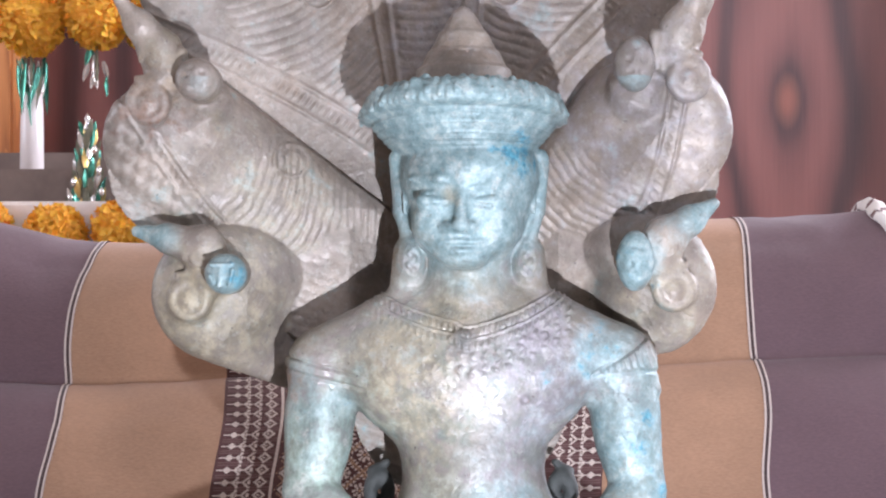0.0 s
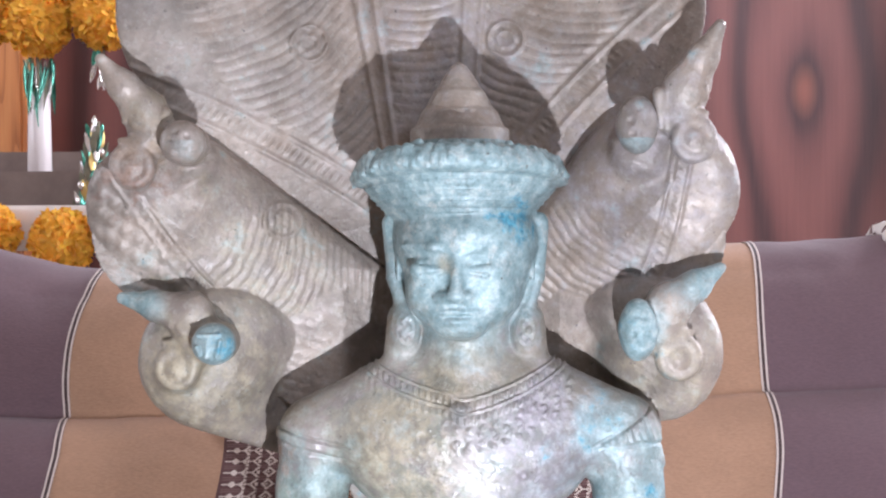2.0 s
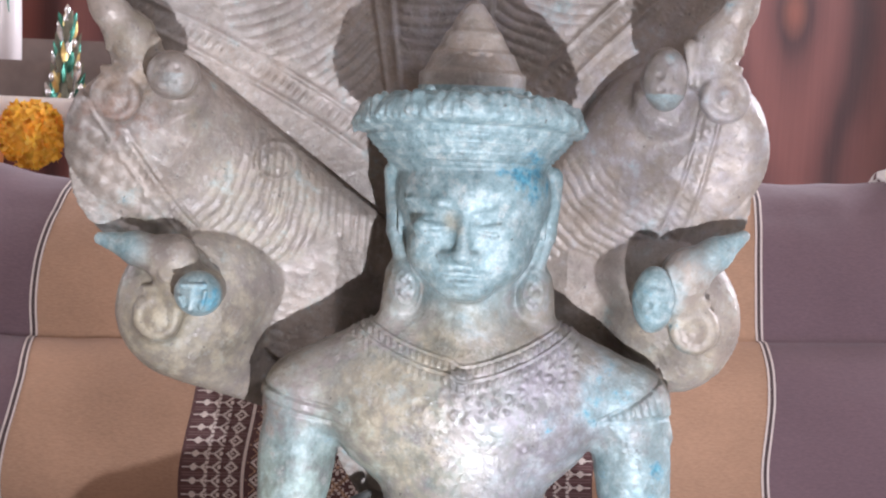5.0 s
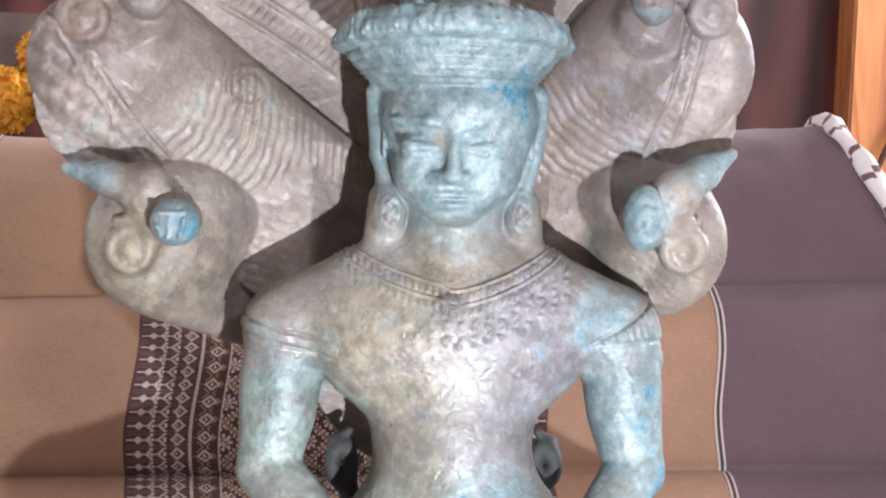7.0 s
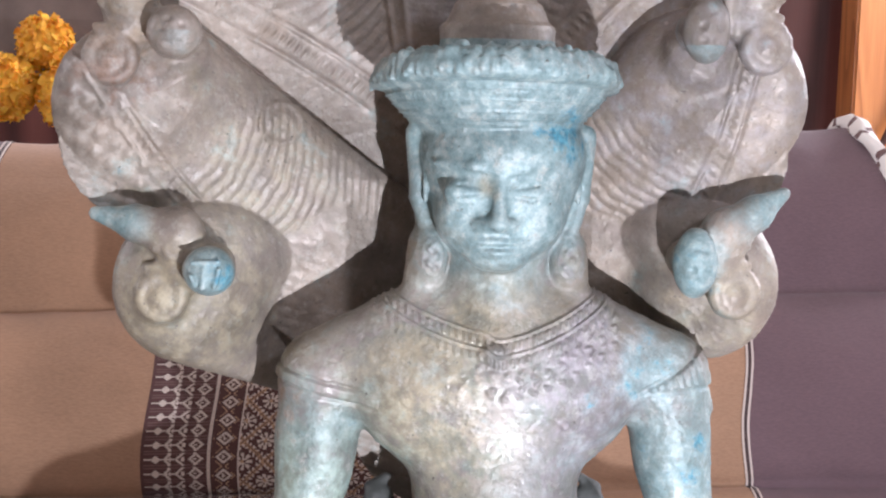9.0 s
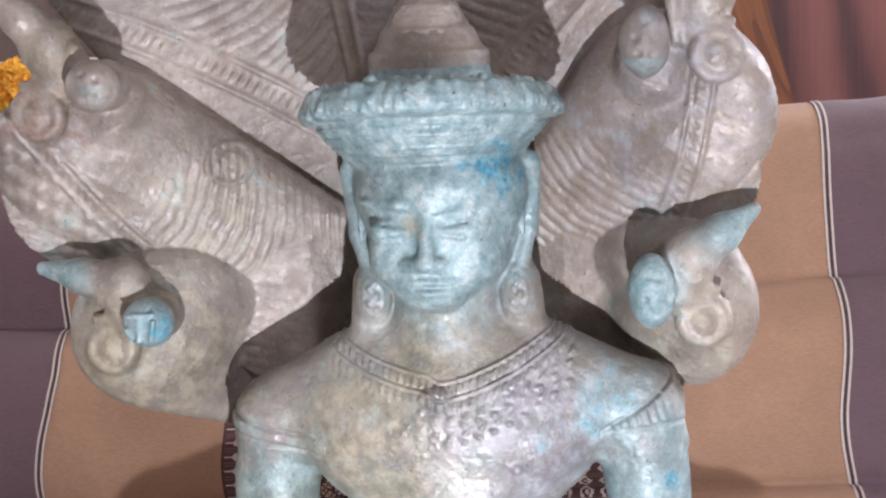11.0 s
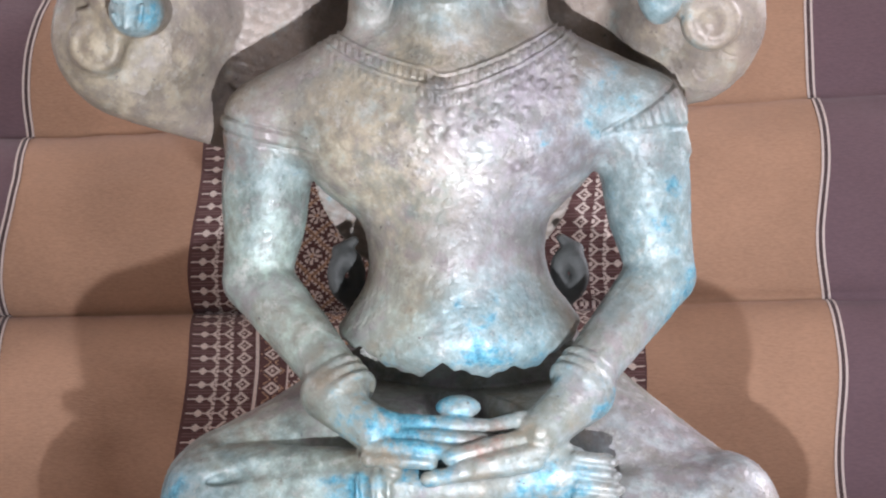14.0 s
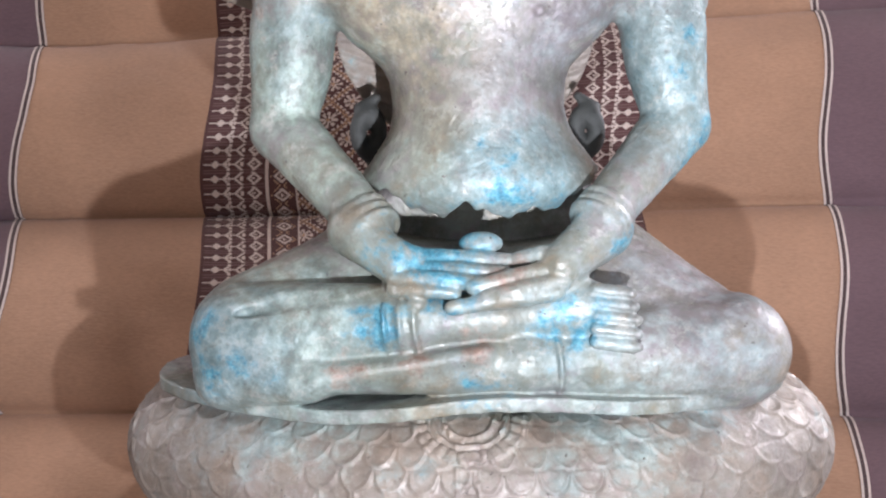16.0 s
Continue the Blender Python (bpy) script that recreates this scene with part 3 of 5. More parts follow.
def hood_form():
    def sd(x, y, z):
        # from the lowest pair of necks behind to the front ones: the upper ones overlap
        flat, front, tops = None, None, None
        for i, (a, b, ra, rb) in enumerate(NECKS):
            e = capsule2(x, z, a, b, ra, rb)
            dx, dz = b[0] - a[0], b[1] - a[1]
            ln = math.hypot(dx, dz)
            u = ((x - a[0]) * dx + (z - a[1]) * dz) / ln
            w = ra + (rb - ra) * np.clip(u / ln, 0, 1.2)
            v = ((x - a[0]) * -dz + (z - a[1]) * dx) / ln / w
            side = -1 if b[0] < a[0] else 1
            vo = v * side                                     # +1 towards the middle of the fan's top
            inn = np.clip(-e / w, 0, 1)
            near = np.clip((u / ln - 0.30) / 0.6, 0, 1)
            swell = 0.003 + 0.019 * np.clip(u / ln * 1.1 + 0.15, 0, 1) if i < 2 else 0.007 + 0.016 * near * near * np.clip((vo + 1.05) / 0.95, 0, 1) ** 1.2 if i < 4 else 0.008
            q = np.clip(inn / (0.60 if i < 2 else np.where(vo < 0, 0.30, 0.60) if i < 4 else 0.9), 0, 1)
            body = swell * np.sqrt(q * (2 - q))
            # bowed ridges across the neck, centred past the head
            away = 1.12 * ln - u + 0.42 * w * (v - 0.15) ** 2 + 0.0004 * np.sin(v * 9 + u * 160) + 0.0003 * np.sin(v * 19 + i) if i < 6 else np.sqrt((1.12 * ln - u) ** 2 + (v * w) ** 2)
            field = np.clip((vo + 0.50) / 0.06, 0, 1) * np.clip((0.93 - vo) / 0.08, 0, 1) if i < 6 else np.clip((0.55 - np.abs(v)) / 0.08, 0, 1)
            ribs = (0.0015 if i < 4 else 0.0012) * np.abs(np.sin(math.pi * away / (0.0047 if i < 4 else 0.0056))) ** 0.55 * field * (i > 1) * np.clip((u - 0.020) / 0.025, 0, 1)
            ribs = ribs * np.clip((ln * (0.80 if i < 4 else 1.2) - u) / 0.014, 0, 1) * (0.75 + 0.25 * np.sin(u * 90 + v * 5 + i))
            # raised edges with beads between them along the outer margin, which bend with the neck
            bow = vo + 0.10 * np.sin(math.pi * np.clip(u / ln, 0, 1.2)) - 1.3 * np.clip(u / ln - 0.62, 0, 0.7) ** 1.5
            worn = 0.6 + 0.4 * np.sin(u * 140 + 3 * i) * np.sin(u * 53 + i)
            strips = (0.0018 * gauss(bow, -0.44, 0.024) + 0.0018 * gauss(bow, -0.68, 0.024) + 0.0010 * gauss(bow, -0.52, 0.02) * (i < 4)) * worn * (1 < i < 6)
            beads = 0.0014 * np.maximum(0, np.sin(u / 0.0042 * math.pi * 2)) * gauss(bow, -0.56, 0.045) * (1 < i < 6) * worn
            if i in (4, 5):
                # the beaded border runs along the neck below
                p = 0.6 * x + 0.8 * z - 0.2585 if i == 4 else -0.8 * x + 0.6 * z - 0.192
                q = 0.8 * x - 0.6 * z if i == 4 else 0.6 * x + 0.8 * z
                p = p + 0.9 * (q + 0.24 if i == 4 else q - 0.32) ** 2
                strips = (0.0018 * gauss(p, 0.0190, 0.0014) + 0.0018 * gauss(p, 0.0320, 0.0014)) * worn
                beads = 0.0013 * np.maximum(0, np.sin(q / 0.0040 * math.pi * 2)) * gauss(p, 0.0255, 0.0028) * worn
                ribs = ribs * np.clip((p - 0.034) / 0.004, 0, 1)
            if i == 6:
                strips = 0.0014 * gauss(np.abs(v), 0.62, 0.05) + 0.0012 * gauss(np.abs(v), 0.86, 0.05)
            sc = (np.sin(u / 0.0075 * math.pi + np.floor(v * w / 0.0085) % 2 * math.pi / 2) * np.sin(v * w / 0.0085 * math.pi)) ** 2
            scales = 0.0012 * sc * (bow < -0.70) * (u > ln * 0.25) * (i == 2)
            h = body + ribs + strips + beads + scales
            base = (0.063 if i > 3 else 0.053) - 0.036 * ((x + 0.012) / 0.15) ** 2 + 0.017 * np.clip((0.350 - z) / 0.05, 0, 1) * np.clip(1.9 - np.abs(x - 0.008) / 0.062, 0, 1) - (0.004 if i in (2, 3) else 0.006 * near if i < 2 else 0.0) - (0.004 if i == 6 else 0)
            yf = np.where(e < 0, base - h, 9.0)
            front = yf if front is None else np.minimum(front, yf)
            flat = e if flat is None else np.minimum(flat, e)
        # scaled margins that close the fan between the lower and the middle heads
        for a, b, r in (((-0.040, 0.294), (-0.141, 0.370), 0.0405), ((0.040, 0.296), (0.100, 0.366), 0.041)):
            e = capsule2(x, z, a, b, r, r)
            row = np.floor((z + 0.3 * x) / 0.0052)
            fx = (x / 0.0074 + 0.5 * (row % 2)) % 1.0 - 0.5
            fz = ((z + 0.3 * x) / 0.0052) % 1.0 - 0.5
            sc = np.clip(1.15 - 2.0 * np.sqrt(fx ** 2 + fz ** 2), 0, 1) ** 0.6
            ym = 0.0442 - 0.036 * ((x + 0.012) / 0.15) ** 2 - (0.0015 if a[0] < 0 else 0.0003) * sc * np.clip((np.abs(x + 0.008) - 0.062) / 0.04, 0.15, 1) + 0.30 * np.clip(0.058 - np.abs(x), 0, 0.03)
            front = np.minimum(front, np.where(e < 0, ym, 9.0))
            flat = np.minimum(flat, e)
        # tail of the hood behind the waist, with the same ridges
        e = capsule2(x, z, (0.001, 0.300), (0.003, 0.246), 0.074, 0.062)
        yt = 0.056 - 0.0010 * np.abs(np.sin(math.pi * (z - 0.35 * np.abs(x - 0.006)) / 0.006))
        front = np.minimum(front, np.where(e < 0, yt, 9.0))
        flat = np.minimum(flat, e)
        for sx, sz, sr in ((-0.088, 0.376, 0.0105), (-0.076, 0.472, 0.0110), (0.030, 0.474, 0.0110), (0.036, 0.372, 0.0080)):
            rr = np.sqrt((x - sx) ** 2 + (z - sz) ** 2)
            front = front - 0.0013 * gauss(rr, 0.86 * sr, 0.0011) - 0.0007 * gauss(rr, 0.42 * sr, 0.0011)
        front = np.where(front > 1, 0.064 - 0.036 * ((x + 0.012) / 0.15) ** 2, front)
        back = 0.082 - 0.036 * ((x + 0.012) / 0.15) ** 2
        return np.maximum(np.maximum(front - y, y - back) * 0.8, flat)

    return sd, (-0.2, -0.03, 0.19), (0.165, 0.085, 0.565)


def pedestal_form(c, r, scale_w=0.0150):
    """A coil of the serpent's body: a pillow with overlapping scales."""
    def sd(x, y, z):
        a = np.arctan2(y - c[1], x - c[0])
        rad = np.sqrt(((x - c[0]) / r[0]) ** 2 + ((y - c[1]) / r[1]) ** 2)
        size = (r[0] * r[1]) ** 0.5
        edge = (rad - 1) * size * (0.6 + 0.4 * np.abs(np.cos(a)))
        q = np.sqrt(np.maximum(edge + r[2], 0) ** 2 + (z - c[2]) ** 2)
        d = q - r[2]
        s = a * size / (scale_w * 1.12)
        t = -(np.arctan2(z - c[2], edge + r[2]) * r[2]) / (scale_w * 1.30)
        rowi = np.floor(t * 2)
        fx = (s + 0.5 * (rowi % 2)) % 1.0 - 0.5
        fy = t - rowi * 0.5
        q = np.sqrt(fx ** 2 + fy ** 2)
        rim = np.exp(-((q - 0.45) / 0.055) ** 2)
        dome = np.where(q < 0.47, 0.75 + 0.25 * q / 0.47, 0.0)
        return d - 0.0010 * rim * (0.65 + 0.35 * np.sin(s * 1.7) * np.sin(t * 2.3)) - 0.00035 * dome

    return sd, [c[0] - r[0] - 0.002, c[1] - r[1] - 0.002, c[2] - r[2]], [c[0] + r[0] + 0.002, c[1] + r[1] + 0.002, c[2] + r[2]]


def slab_form():
    def sd(x, y, z):
        u = (x - 0.006) / 0.137
        e = (np.sqrt(u ** 2 + ((y + 0.013) / 0.066) ** 2) - 1) * 0.10 + 0.0005 * np.sin(x * 160) + 0.0003 * np.sin(x * 410 + 1)
        mid = 0.0912 + 0.0015 * u ** 2 + 0.0075 * np.exp(-((x - 0.030) / 0.055) ** 2) + 0.0006 * np.sin(x * 62 + 1.0)
        return np.maximum(np.abs(z - mid) - 0.0030, e)

    return sd, (-0.134, -0.102, 0.070), (0.154, 0.082, 0.105)


def hollow_form():
    def sd(x, y, z):
        u = (x - 0.012) / 0.046
        top = 0.1665 + 0.0125 * u ** 2 + 0.0010 * np.sin(x * 420) + 0.0008 * np.sin(x * 910 + 2) + 0.0065 * np.exp(-((x - 0.010) / 0.0085) ** 4) + 0.0016 * np.sin(x * 230 + 1)
        low = 0.1475 + 0.006 * u ** 2
        return np.maximum(np.maximum(z - top, low - z), np.maximum(np.abs(y + 0.028) - 0.040, np.abs(x - 0.012) - 0.060))

    return sd, (-0.050, -0.07, 0.145), (0.074, 0.026, 0.190)


def hat_form(c):
    """A flared diadem, raised towards the brow, with a thick rolled rim and a stepped cone."""
    prof = [(0.3700, 0.0300), (0.3735, 0.0318), (0.3765, 0.0352), (0.3830, 0.0398), (0.3900, 0.0444), (0.3950, 0.0474), (0.3972, 0.0482), (0.3984, 0.0484), (0.3988, 0.0514), (0.4002, 0.0536), (0.4030, 0.0542), (0.4060, 0.0538), (0.4090, 0.0522), (0.4112, 0.0498), (0.4124, 0.0460), (0.4130, 0.0280),
            (0.4155, 0.0262), (0.421, 0.0248), (0.4225, 0.0225), (0.430, 0.0190), (0.4315, 0.0172), (0.440, 0.0128), (0.4415, 0.0112), (0.449, 0.0068), (0.453, 0.0040), (0.4555, 0.0)]
    zs, rs = np.array([p[0] for p in prof]), np.array([p[1] for p in prof])
    fine = np.linspace(zs[0], zs[-1], 400)
    radius = np.interp(fine, zs, rs)
    steep = np.sqrt(1 + np.clip(np.gradient(radius, fine), -6, 6) ** 2)

    def sd(x, y, z):
        q = hat_height(x, y, z)
        r = np.sqrt((x - c[0]) ** 2 + (y - c[1]) ** 2) + 0 * q
        d = (r - np.interp(q, fine, radius)) / np.interp(q, fine, steep)
        return np.maximum(np.maximum(d, q - zs[-1]), zs[0] - q).astype(np.float32)

    return sd, [c[0] - 0.055, c[1] - 0.055, 0.365], [c[0] + 0.055, c[1] + 0.055, 0.458]


def hat_height(x, y, z):
    """Height along the hat's own axis: the brim dips from the brow towards the sides and back."""
    lift = np.clip((z - 0.378) / 0.016, 0, 1) * np.clip((0.4195 - z) / 0.006, 0, 1)
    return z + 0.137 * np.clip(y + 0.0535, 0, 0.06) * lift


def statue():
    clay = Clay((-0.205, -0.125, -0.11), (0.205, 0.125, 0.57), VOXEL)
    # hood and coils
    clay.add(hood_form(), 0.003)
    for z, k in ((0.054, 1.0), (-0.020, 0.94), (-0.075, 0.88)):
        clay.add(pedestal_form((0.009, 0.012, z), (0.162 * k, 0.101 * k, 0.037)), 0.002)
    # serpent heads: (bulk centre, radii, ball, ball radii, horn root, horn tip, eye)
    heads = [((-0.122, 0.006, 0.300), (0.032, 0.018, 0.032), (-0.1165, -0.017, 0.3145), (0.0112, 0.0110, 0.0105), (-0.131, -0.003, 0.3285), (-0.1655, -0.003, 0.3368), (-0.138, -0.0045, 0.301)),
             ((0.104, 0.006, 0.305), (0.030, 0.018, 0.032), (0.0930, -0.018, 0.3210), (0.0096, 0.0105, 0.0155), (0.110, -0.005, 0.3330), (0.1360, -0.003, 0.3508), (0.1145, -0.0085, 0.306)),
             ((-0.142, 0.002, 0.404), (0.034, 0.017, 0.032), (-0.1310, -0.019, 0.4140), (0.0112, 0.0100, 0.0108), (-0.153, -0.006, 0.4310), (-0.1715, -0.018, 0.4555), (-0.158, -0.0095, 0.403)),
             ((0.106, 0.002, 0.413), (0.032, 0.017, 0.034), (0.0925, -0.020, 0.4215), (0.0100, 0.0100, 0.0145), (0.119, -0.006, 0.4410), (0.1335, -0.018, 0.4700), (0.1215, -0.0095, 0.4145))]
    for i, (c, r, b, br, h0, h1, e) in enumerate(heads):
        s = -1 if c[0] < 0 else 1
        back = 0.010 if i < 2 else 0.0
        clay.add(limb((c[0] - 0.006 * s, c[1] + 0.012 + back, c[2] - 0.002), (0.5 * (b[0] + h0[0]), c[1] + 0.004 + 0.5 * back, h0[2] - 0.018), 0.018, 0.010), 0.004 + 0.6 * back)
        # snout knob
        clay.add(limb((b[0], b[1] + 0.016, b[2]), b, br[0] * 0.92, br[0] * 0.80), 0.003)
        clay.add(ball(b, br), 0.0025)
        if i == 0:
            for q0, q1 in (((-0.006, 0.0045), (0.005, 0.005)), ((-0.001, 0.004), (-0.002, -0.006)), ((0.005, 0.002), (0.003, -0.006)), ((-0.0065, -0.001), (-0.005, -0.005))):
                clay.add(limb((b[0] + q0[0], b[1] - 0.0104, b[2] + q0[1]), (b[0] + q1[0], b[1] - 0.0100, b[2] + q1[1]), 0.0012, 0.0010), 0.0008)
        else:
            for j in range(5):
                t = 2.4 * j + i
                clay.cut(ball((b[0] + br[0] * 0.42 * math.cos(t), b[1] - br[1] * 0.93, b[2] + br[2] * 0.5 * math.sin(t)), (0.0018, 0.0014, 0.0013)), 0.0012)
        # lip fold beside the knob, then the tapering trunk
        f = (0.55 * b[0] + 0.45 * h0[0], 0.5 * (b[1] + h0[1]) + 0.001, 0.5 * (b[2] + h0[2]))
        clay.add(limb((f[0], f[1], f[2] + 0.006), (f[0] + 0.001 * s, f[1] + 0.002, f[2] - 0.010), 0.0034, 0.0024), 0.002)
        mid = tuple(h0[k] + 0.5 * (h1[k] - h0[k]) for k in range(3))
        clay.add(limb((h0[0] - 0.004 * s, h0[1] + 0.004, h0[2] - 0.012), h0, 0.013, 0.0105), 0.003)
        clay.add(limb(h0, mid, 0.0105, 0.0074), 0.005)
        clay.add(limb(mid, h1, 0.0074, 0.0030), 0.004)
        clay.add(ring((h0[0] + 0.0005 * s, h0[1] - 0.0085, h0[2] - 0.006), 0.0036, 0.0010), 0.0015)
        clay.add(limb((h0[0] + 0.006 * s, h0[1] - 0.008, h0[2] + 0.001), (h0[0] + 0.009 * s, h0[1] - 0.006, h0[2] - 0.006), 0.0014, 0.0010), 0.002)
        # eye under an arched brow
        low = 0.85 if i == 0 else 1.0
        if i > 1:
            e = (e[0], e[1] - 0.0030, e[2])
        clay.add(ring((e[0], e[1] - 0.0006, e[2]), 0.0088, 0.0011), 0.0012)
        clay.add(ball((e[0], e[1] + 0.003, e[2]), (0.0115, 0.0045, 0.0115)), 0.006)
        clay.add(ball(e, (0.0058, 0.0042 * low, 0.0064), tilt=-20 * s), 0.0022)
        for j in range(9):
            t0, t1 = math.radians(-30 + 27 * j), math.radians(-3 + 27 * j)
            p0, p1 = ((e[0] - s * 0.0094 * math.cos(t), e[1] + 0.0004, e[2] + 0.0098 * math.sin(t)) for t in (t0, t1))
            clay.add(limb(p0, p1, (0.0012 + 0.0008 * math.sin(math.pi * j / 9)) * low, (0.0012 + 0.0008 * math.sin(math.pi * (j + 1) / 9)) * low), 0.0018)
        clay.add(limb((e[0] - 0.006 * s, e[1] + 0.0005, e[2] + 0.0125), (e[0] + 0.006 * s, e[1] + 0.001, e[2] + 0.0130), 0.0018, 0.0014), 0.003)
    # torso
    clay.add(limb((0.009, 0.004, 0.256), (0.0105, 0.000, 0.208), 0.044, 0.036, 0.80), 0.010)
    for b in (ball((0.008, 0.000, 0.268), (0.062, 0.032, 0.038)), ball((-0.019, -0.008, 0.261), (0.033, 0.019, 0.029)), ball((0.036, -0.008, 0.261), (0.033, 0.019, 0.029))):
        clay.add(b, 0.016)
    clay.add(ball((0.0105, -0.012, 0.206), (0.032, 0.029, 0.046)), 0.012)
    clay.add(ball((0.012, -0.010, 0.184), (0.0445, 0.036, 0.024)), 0.014)
    clay.add(ball((0.012, -0.008, 0.179), (0.0525, 0.0375, 0.013)), 0.012)
    for s, x0, x1 in ((-1, -0.012, -0.066), (1, 0.030, 0.085)):
        clay.add(limb((x0, 0.004, 0.297), (x1, 0.002, 0.2665), 0.017, 0.0208), 0.012)
    clay.add(ball((0.036, -0.0315, 0.2515), 0.0022), 0.002)
    clay.add(ball((0.0040, -0.0310, 0.2810), (0.0070, 0.0028, 0.0050)), 0.0015)
    # legs
    clay.add(limb((-0.030, 0.012, 0.134), (-0.088, -0.034, 0.113), 0.031, 0.0245), 0.01)
    clay.add(limb((-0.026, -0.016, 0.136), (-0.084, -0.032, 0.118), 0.024, 0.022), 0.012)
    clay.add(limb((0.052, 0.012, 0.137), (0.1105, -0.026, 0.106), 0.032, 0.0250), 0.01)
    clay.add(limb((0.056, -0.018, 0.136), (0.100, -0.030, 0.112), 0.022, 0.022), 0.012)
    clay.add(ball((0.012, 0.030, 0.160), (0.052, 0.026, 0.034)), 0.010)
    # lower leg in front, then the upper leg with its foot turned up on the thigh
    clay.add(limb((0.1175, -0.038, 0.1105), (0.030, -0.063, 0.1125), 0.0240, 0.0135), 0.004)
    clay.add(limb((0.030, -0.063, 0.1125), (-0.052, -0.069, 0.1080), 0.0135, 0.0075), 0.003)
    clay.add(limb((-0.086, -0.046, 0.1170), (-0.018, -0.061, 0.1290), 0.0245, 0.0150), 0.002)
    clay.add(limb((-0.096, -0.054, 0.1010), (-0.060, -0.067, 0.1060), 0.0110, 0.0100), 0.008)
    clay.add(limb((-0.018, -0.061, 0.1290), (0.020, -0.064, 0.1310), 0.0135, 0.0095), 0.003)
    clay.add(limb((0.020, -0.064, 0.1310), (0.054, -0.061, 0.1340), 0.0095, 0.0120, 0.8), 0.003)
    clay.add(limb((-0.052, -0.0755, 0.1085), (0.014, -0.0750, 0.1195), 0.0022, 0.0026), 0.005)
    for k in range(5):
        z = 0.1430 - 0.0050 * k
        clay.add(limb((0.0580, -0.0660 - 0.0014 * k, z), (0.0695 + 0.0012 * min(k, 2), -0.0665 - 0.0016 * k, z - 0.0014), 0.0029, 0.0030), 0.0006)
        clay.add(ball((0.0715 + 0.0012 * min(k, 2), -0.0685 - 0.0016 * k, z - 0.0012), (0.0024, 0.0016, 0.0022)), 0.0005)
    for x in (-0.024, -0.018, -0.012):
        clay.add(ring((x, -0.0625, 0.1295), 0.0138, 0.0011, (1, -0.15, 0.1)), 0.0015)
    for x in (0.024, 0.030, 0.041):
        clay.add(ring((x, -0.0625, 0.1125), 0.0132, 0.0010, (1, 0.25, 0.05)), 0.0015)
    clay.add(ball((0.012, -0.020, 0.122), (0.062, 0.032, 0.016)), 0.003)
    # recess where the thigh hangs over the shin
    clay.cut(limb((-0.086, -0.062, 0.1310), (-0.056, -0.067, 0.1425), 0.0016, 0.0044), 0.004)
    clay.cut(limb((-0.056, -0.067, 0.1425), (-0.018, -0.072, 0.1460), 0.0044, 0.0046), 0.004)
    # seat slab with a waved edge on the coils, and the rosette under it
    clay.add(slab_form(), 0.0015)
    # ragged lower edge of the torso and the dark hollow between it and the lap
    clay.cut(hollow_form(), 0.001)
    # arms, forearms, bands
    for sh, el, wr, ra in (((-0.0668, 0.002, 0.264), (-0.0745, -0.005, 0.201), (-0.034, -0.047, 0.166), 0.0160), ((0.0855, 0.002, 0.267), (0.0955, -0.007, 0.202), (0.061, -0.047, 0.169), 0.0158)):
        clay.add(limb(sh, el, ra + 0.0030, ra - 0.0015), 0.006)
        clay.add(ball(tuple(sh[k] * 0.55 + el[k] * 0.45 for k in range(3)), (ra + 0.001, ra, 0.028)), 0.006)
        clay.add(limb(el, wr, ra - 0.0015, 0.0108), 0.002)
        d = tuple(wr[k] - el[k] for k in range(3))
        for q in (0.93, 1.0, 1.07):
            clay.add(ring(tuple(el[k] + q * d[k] for k in range(3)), 0.0105, 0.0019, d), 0.001)
    # bent flange of the armlet
    clay.add(limb((0.1000, -0.003, 0.2690), (0.1045, -0.005, 0.2540), 0.0026, 0.0032), 0.003)
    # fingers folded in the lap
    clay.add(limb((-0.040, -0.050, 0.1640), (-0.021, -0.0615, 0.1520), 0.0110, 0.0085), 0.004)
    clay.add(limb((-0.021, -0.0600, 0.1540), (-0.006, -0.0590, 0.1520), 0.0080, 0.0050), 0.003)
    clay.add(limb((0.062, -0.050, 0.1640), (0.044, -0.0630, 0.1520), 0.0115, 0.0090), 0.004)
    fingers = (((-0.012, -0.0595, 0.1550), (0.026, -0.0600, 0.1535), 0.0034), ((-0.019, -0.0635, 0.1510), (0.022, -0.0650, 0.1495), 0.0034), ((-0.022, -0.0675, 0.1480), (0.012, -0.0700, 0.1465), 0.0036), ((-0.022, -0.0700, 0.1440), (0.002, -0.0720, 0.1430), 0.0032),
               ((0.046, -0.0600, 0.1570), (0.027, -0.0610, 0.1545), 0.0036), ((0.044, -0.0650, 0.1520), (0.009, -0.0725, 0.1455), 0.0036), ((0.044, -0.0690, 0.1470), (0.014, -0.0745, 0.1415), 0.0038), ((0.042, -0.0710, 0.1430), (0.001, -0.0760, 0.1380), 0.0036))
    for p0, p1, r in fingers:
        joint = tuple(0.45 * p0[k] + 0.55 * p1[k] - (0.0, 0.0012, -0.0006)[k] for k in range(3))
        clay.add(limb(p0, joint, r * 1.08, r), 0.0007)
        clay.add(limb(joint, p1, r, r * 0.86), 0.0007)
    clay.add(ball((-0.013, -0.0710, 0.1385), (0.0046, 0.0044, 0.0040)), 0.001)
    clay.add(ball((0.0120, -0.054, 0.1595), (0.0090, 0.0060, 0.0048)), 0.002)
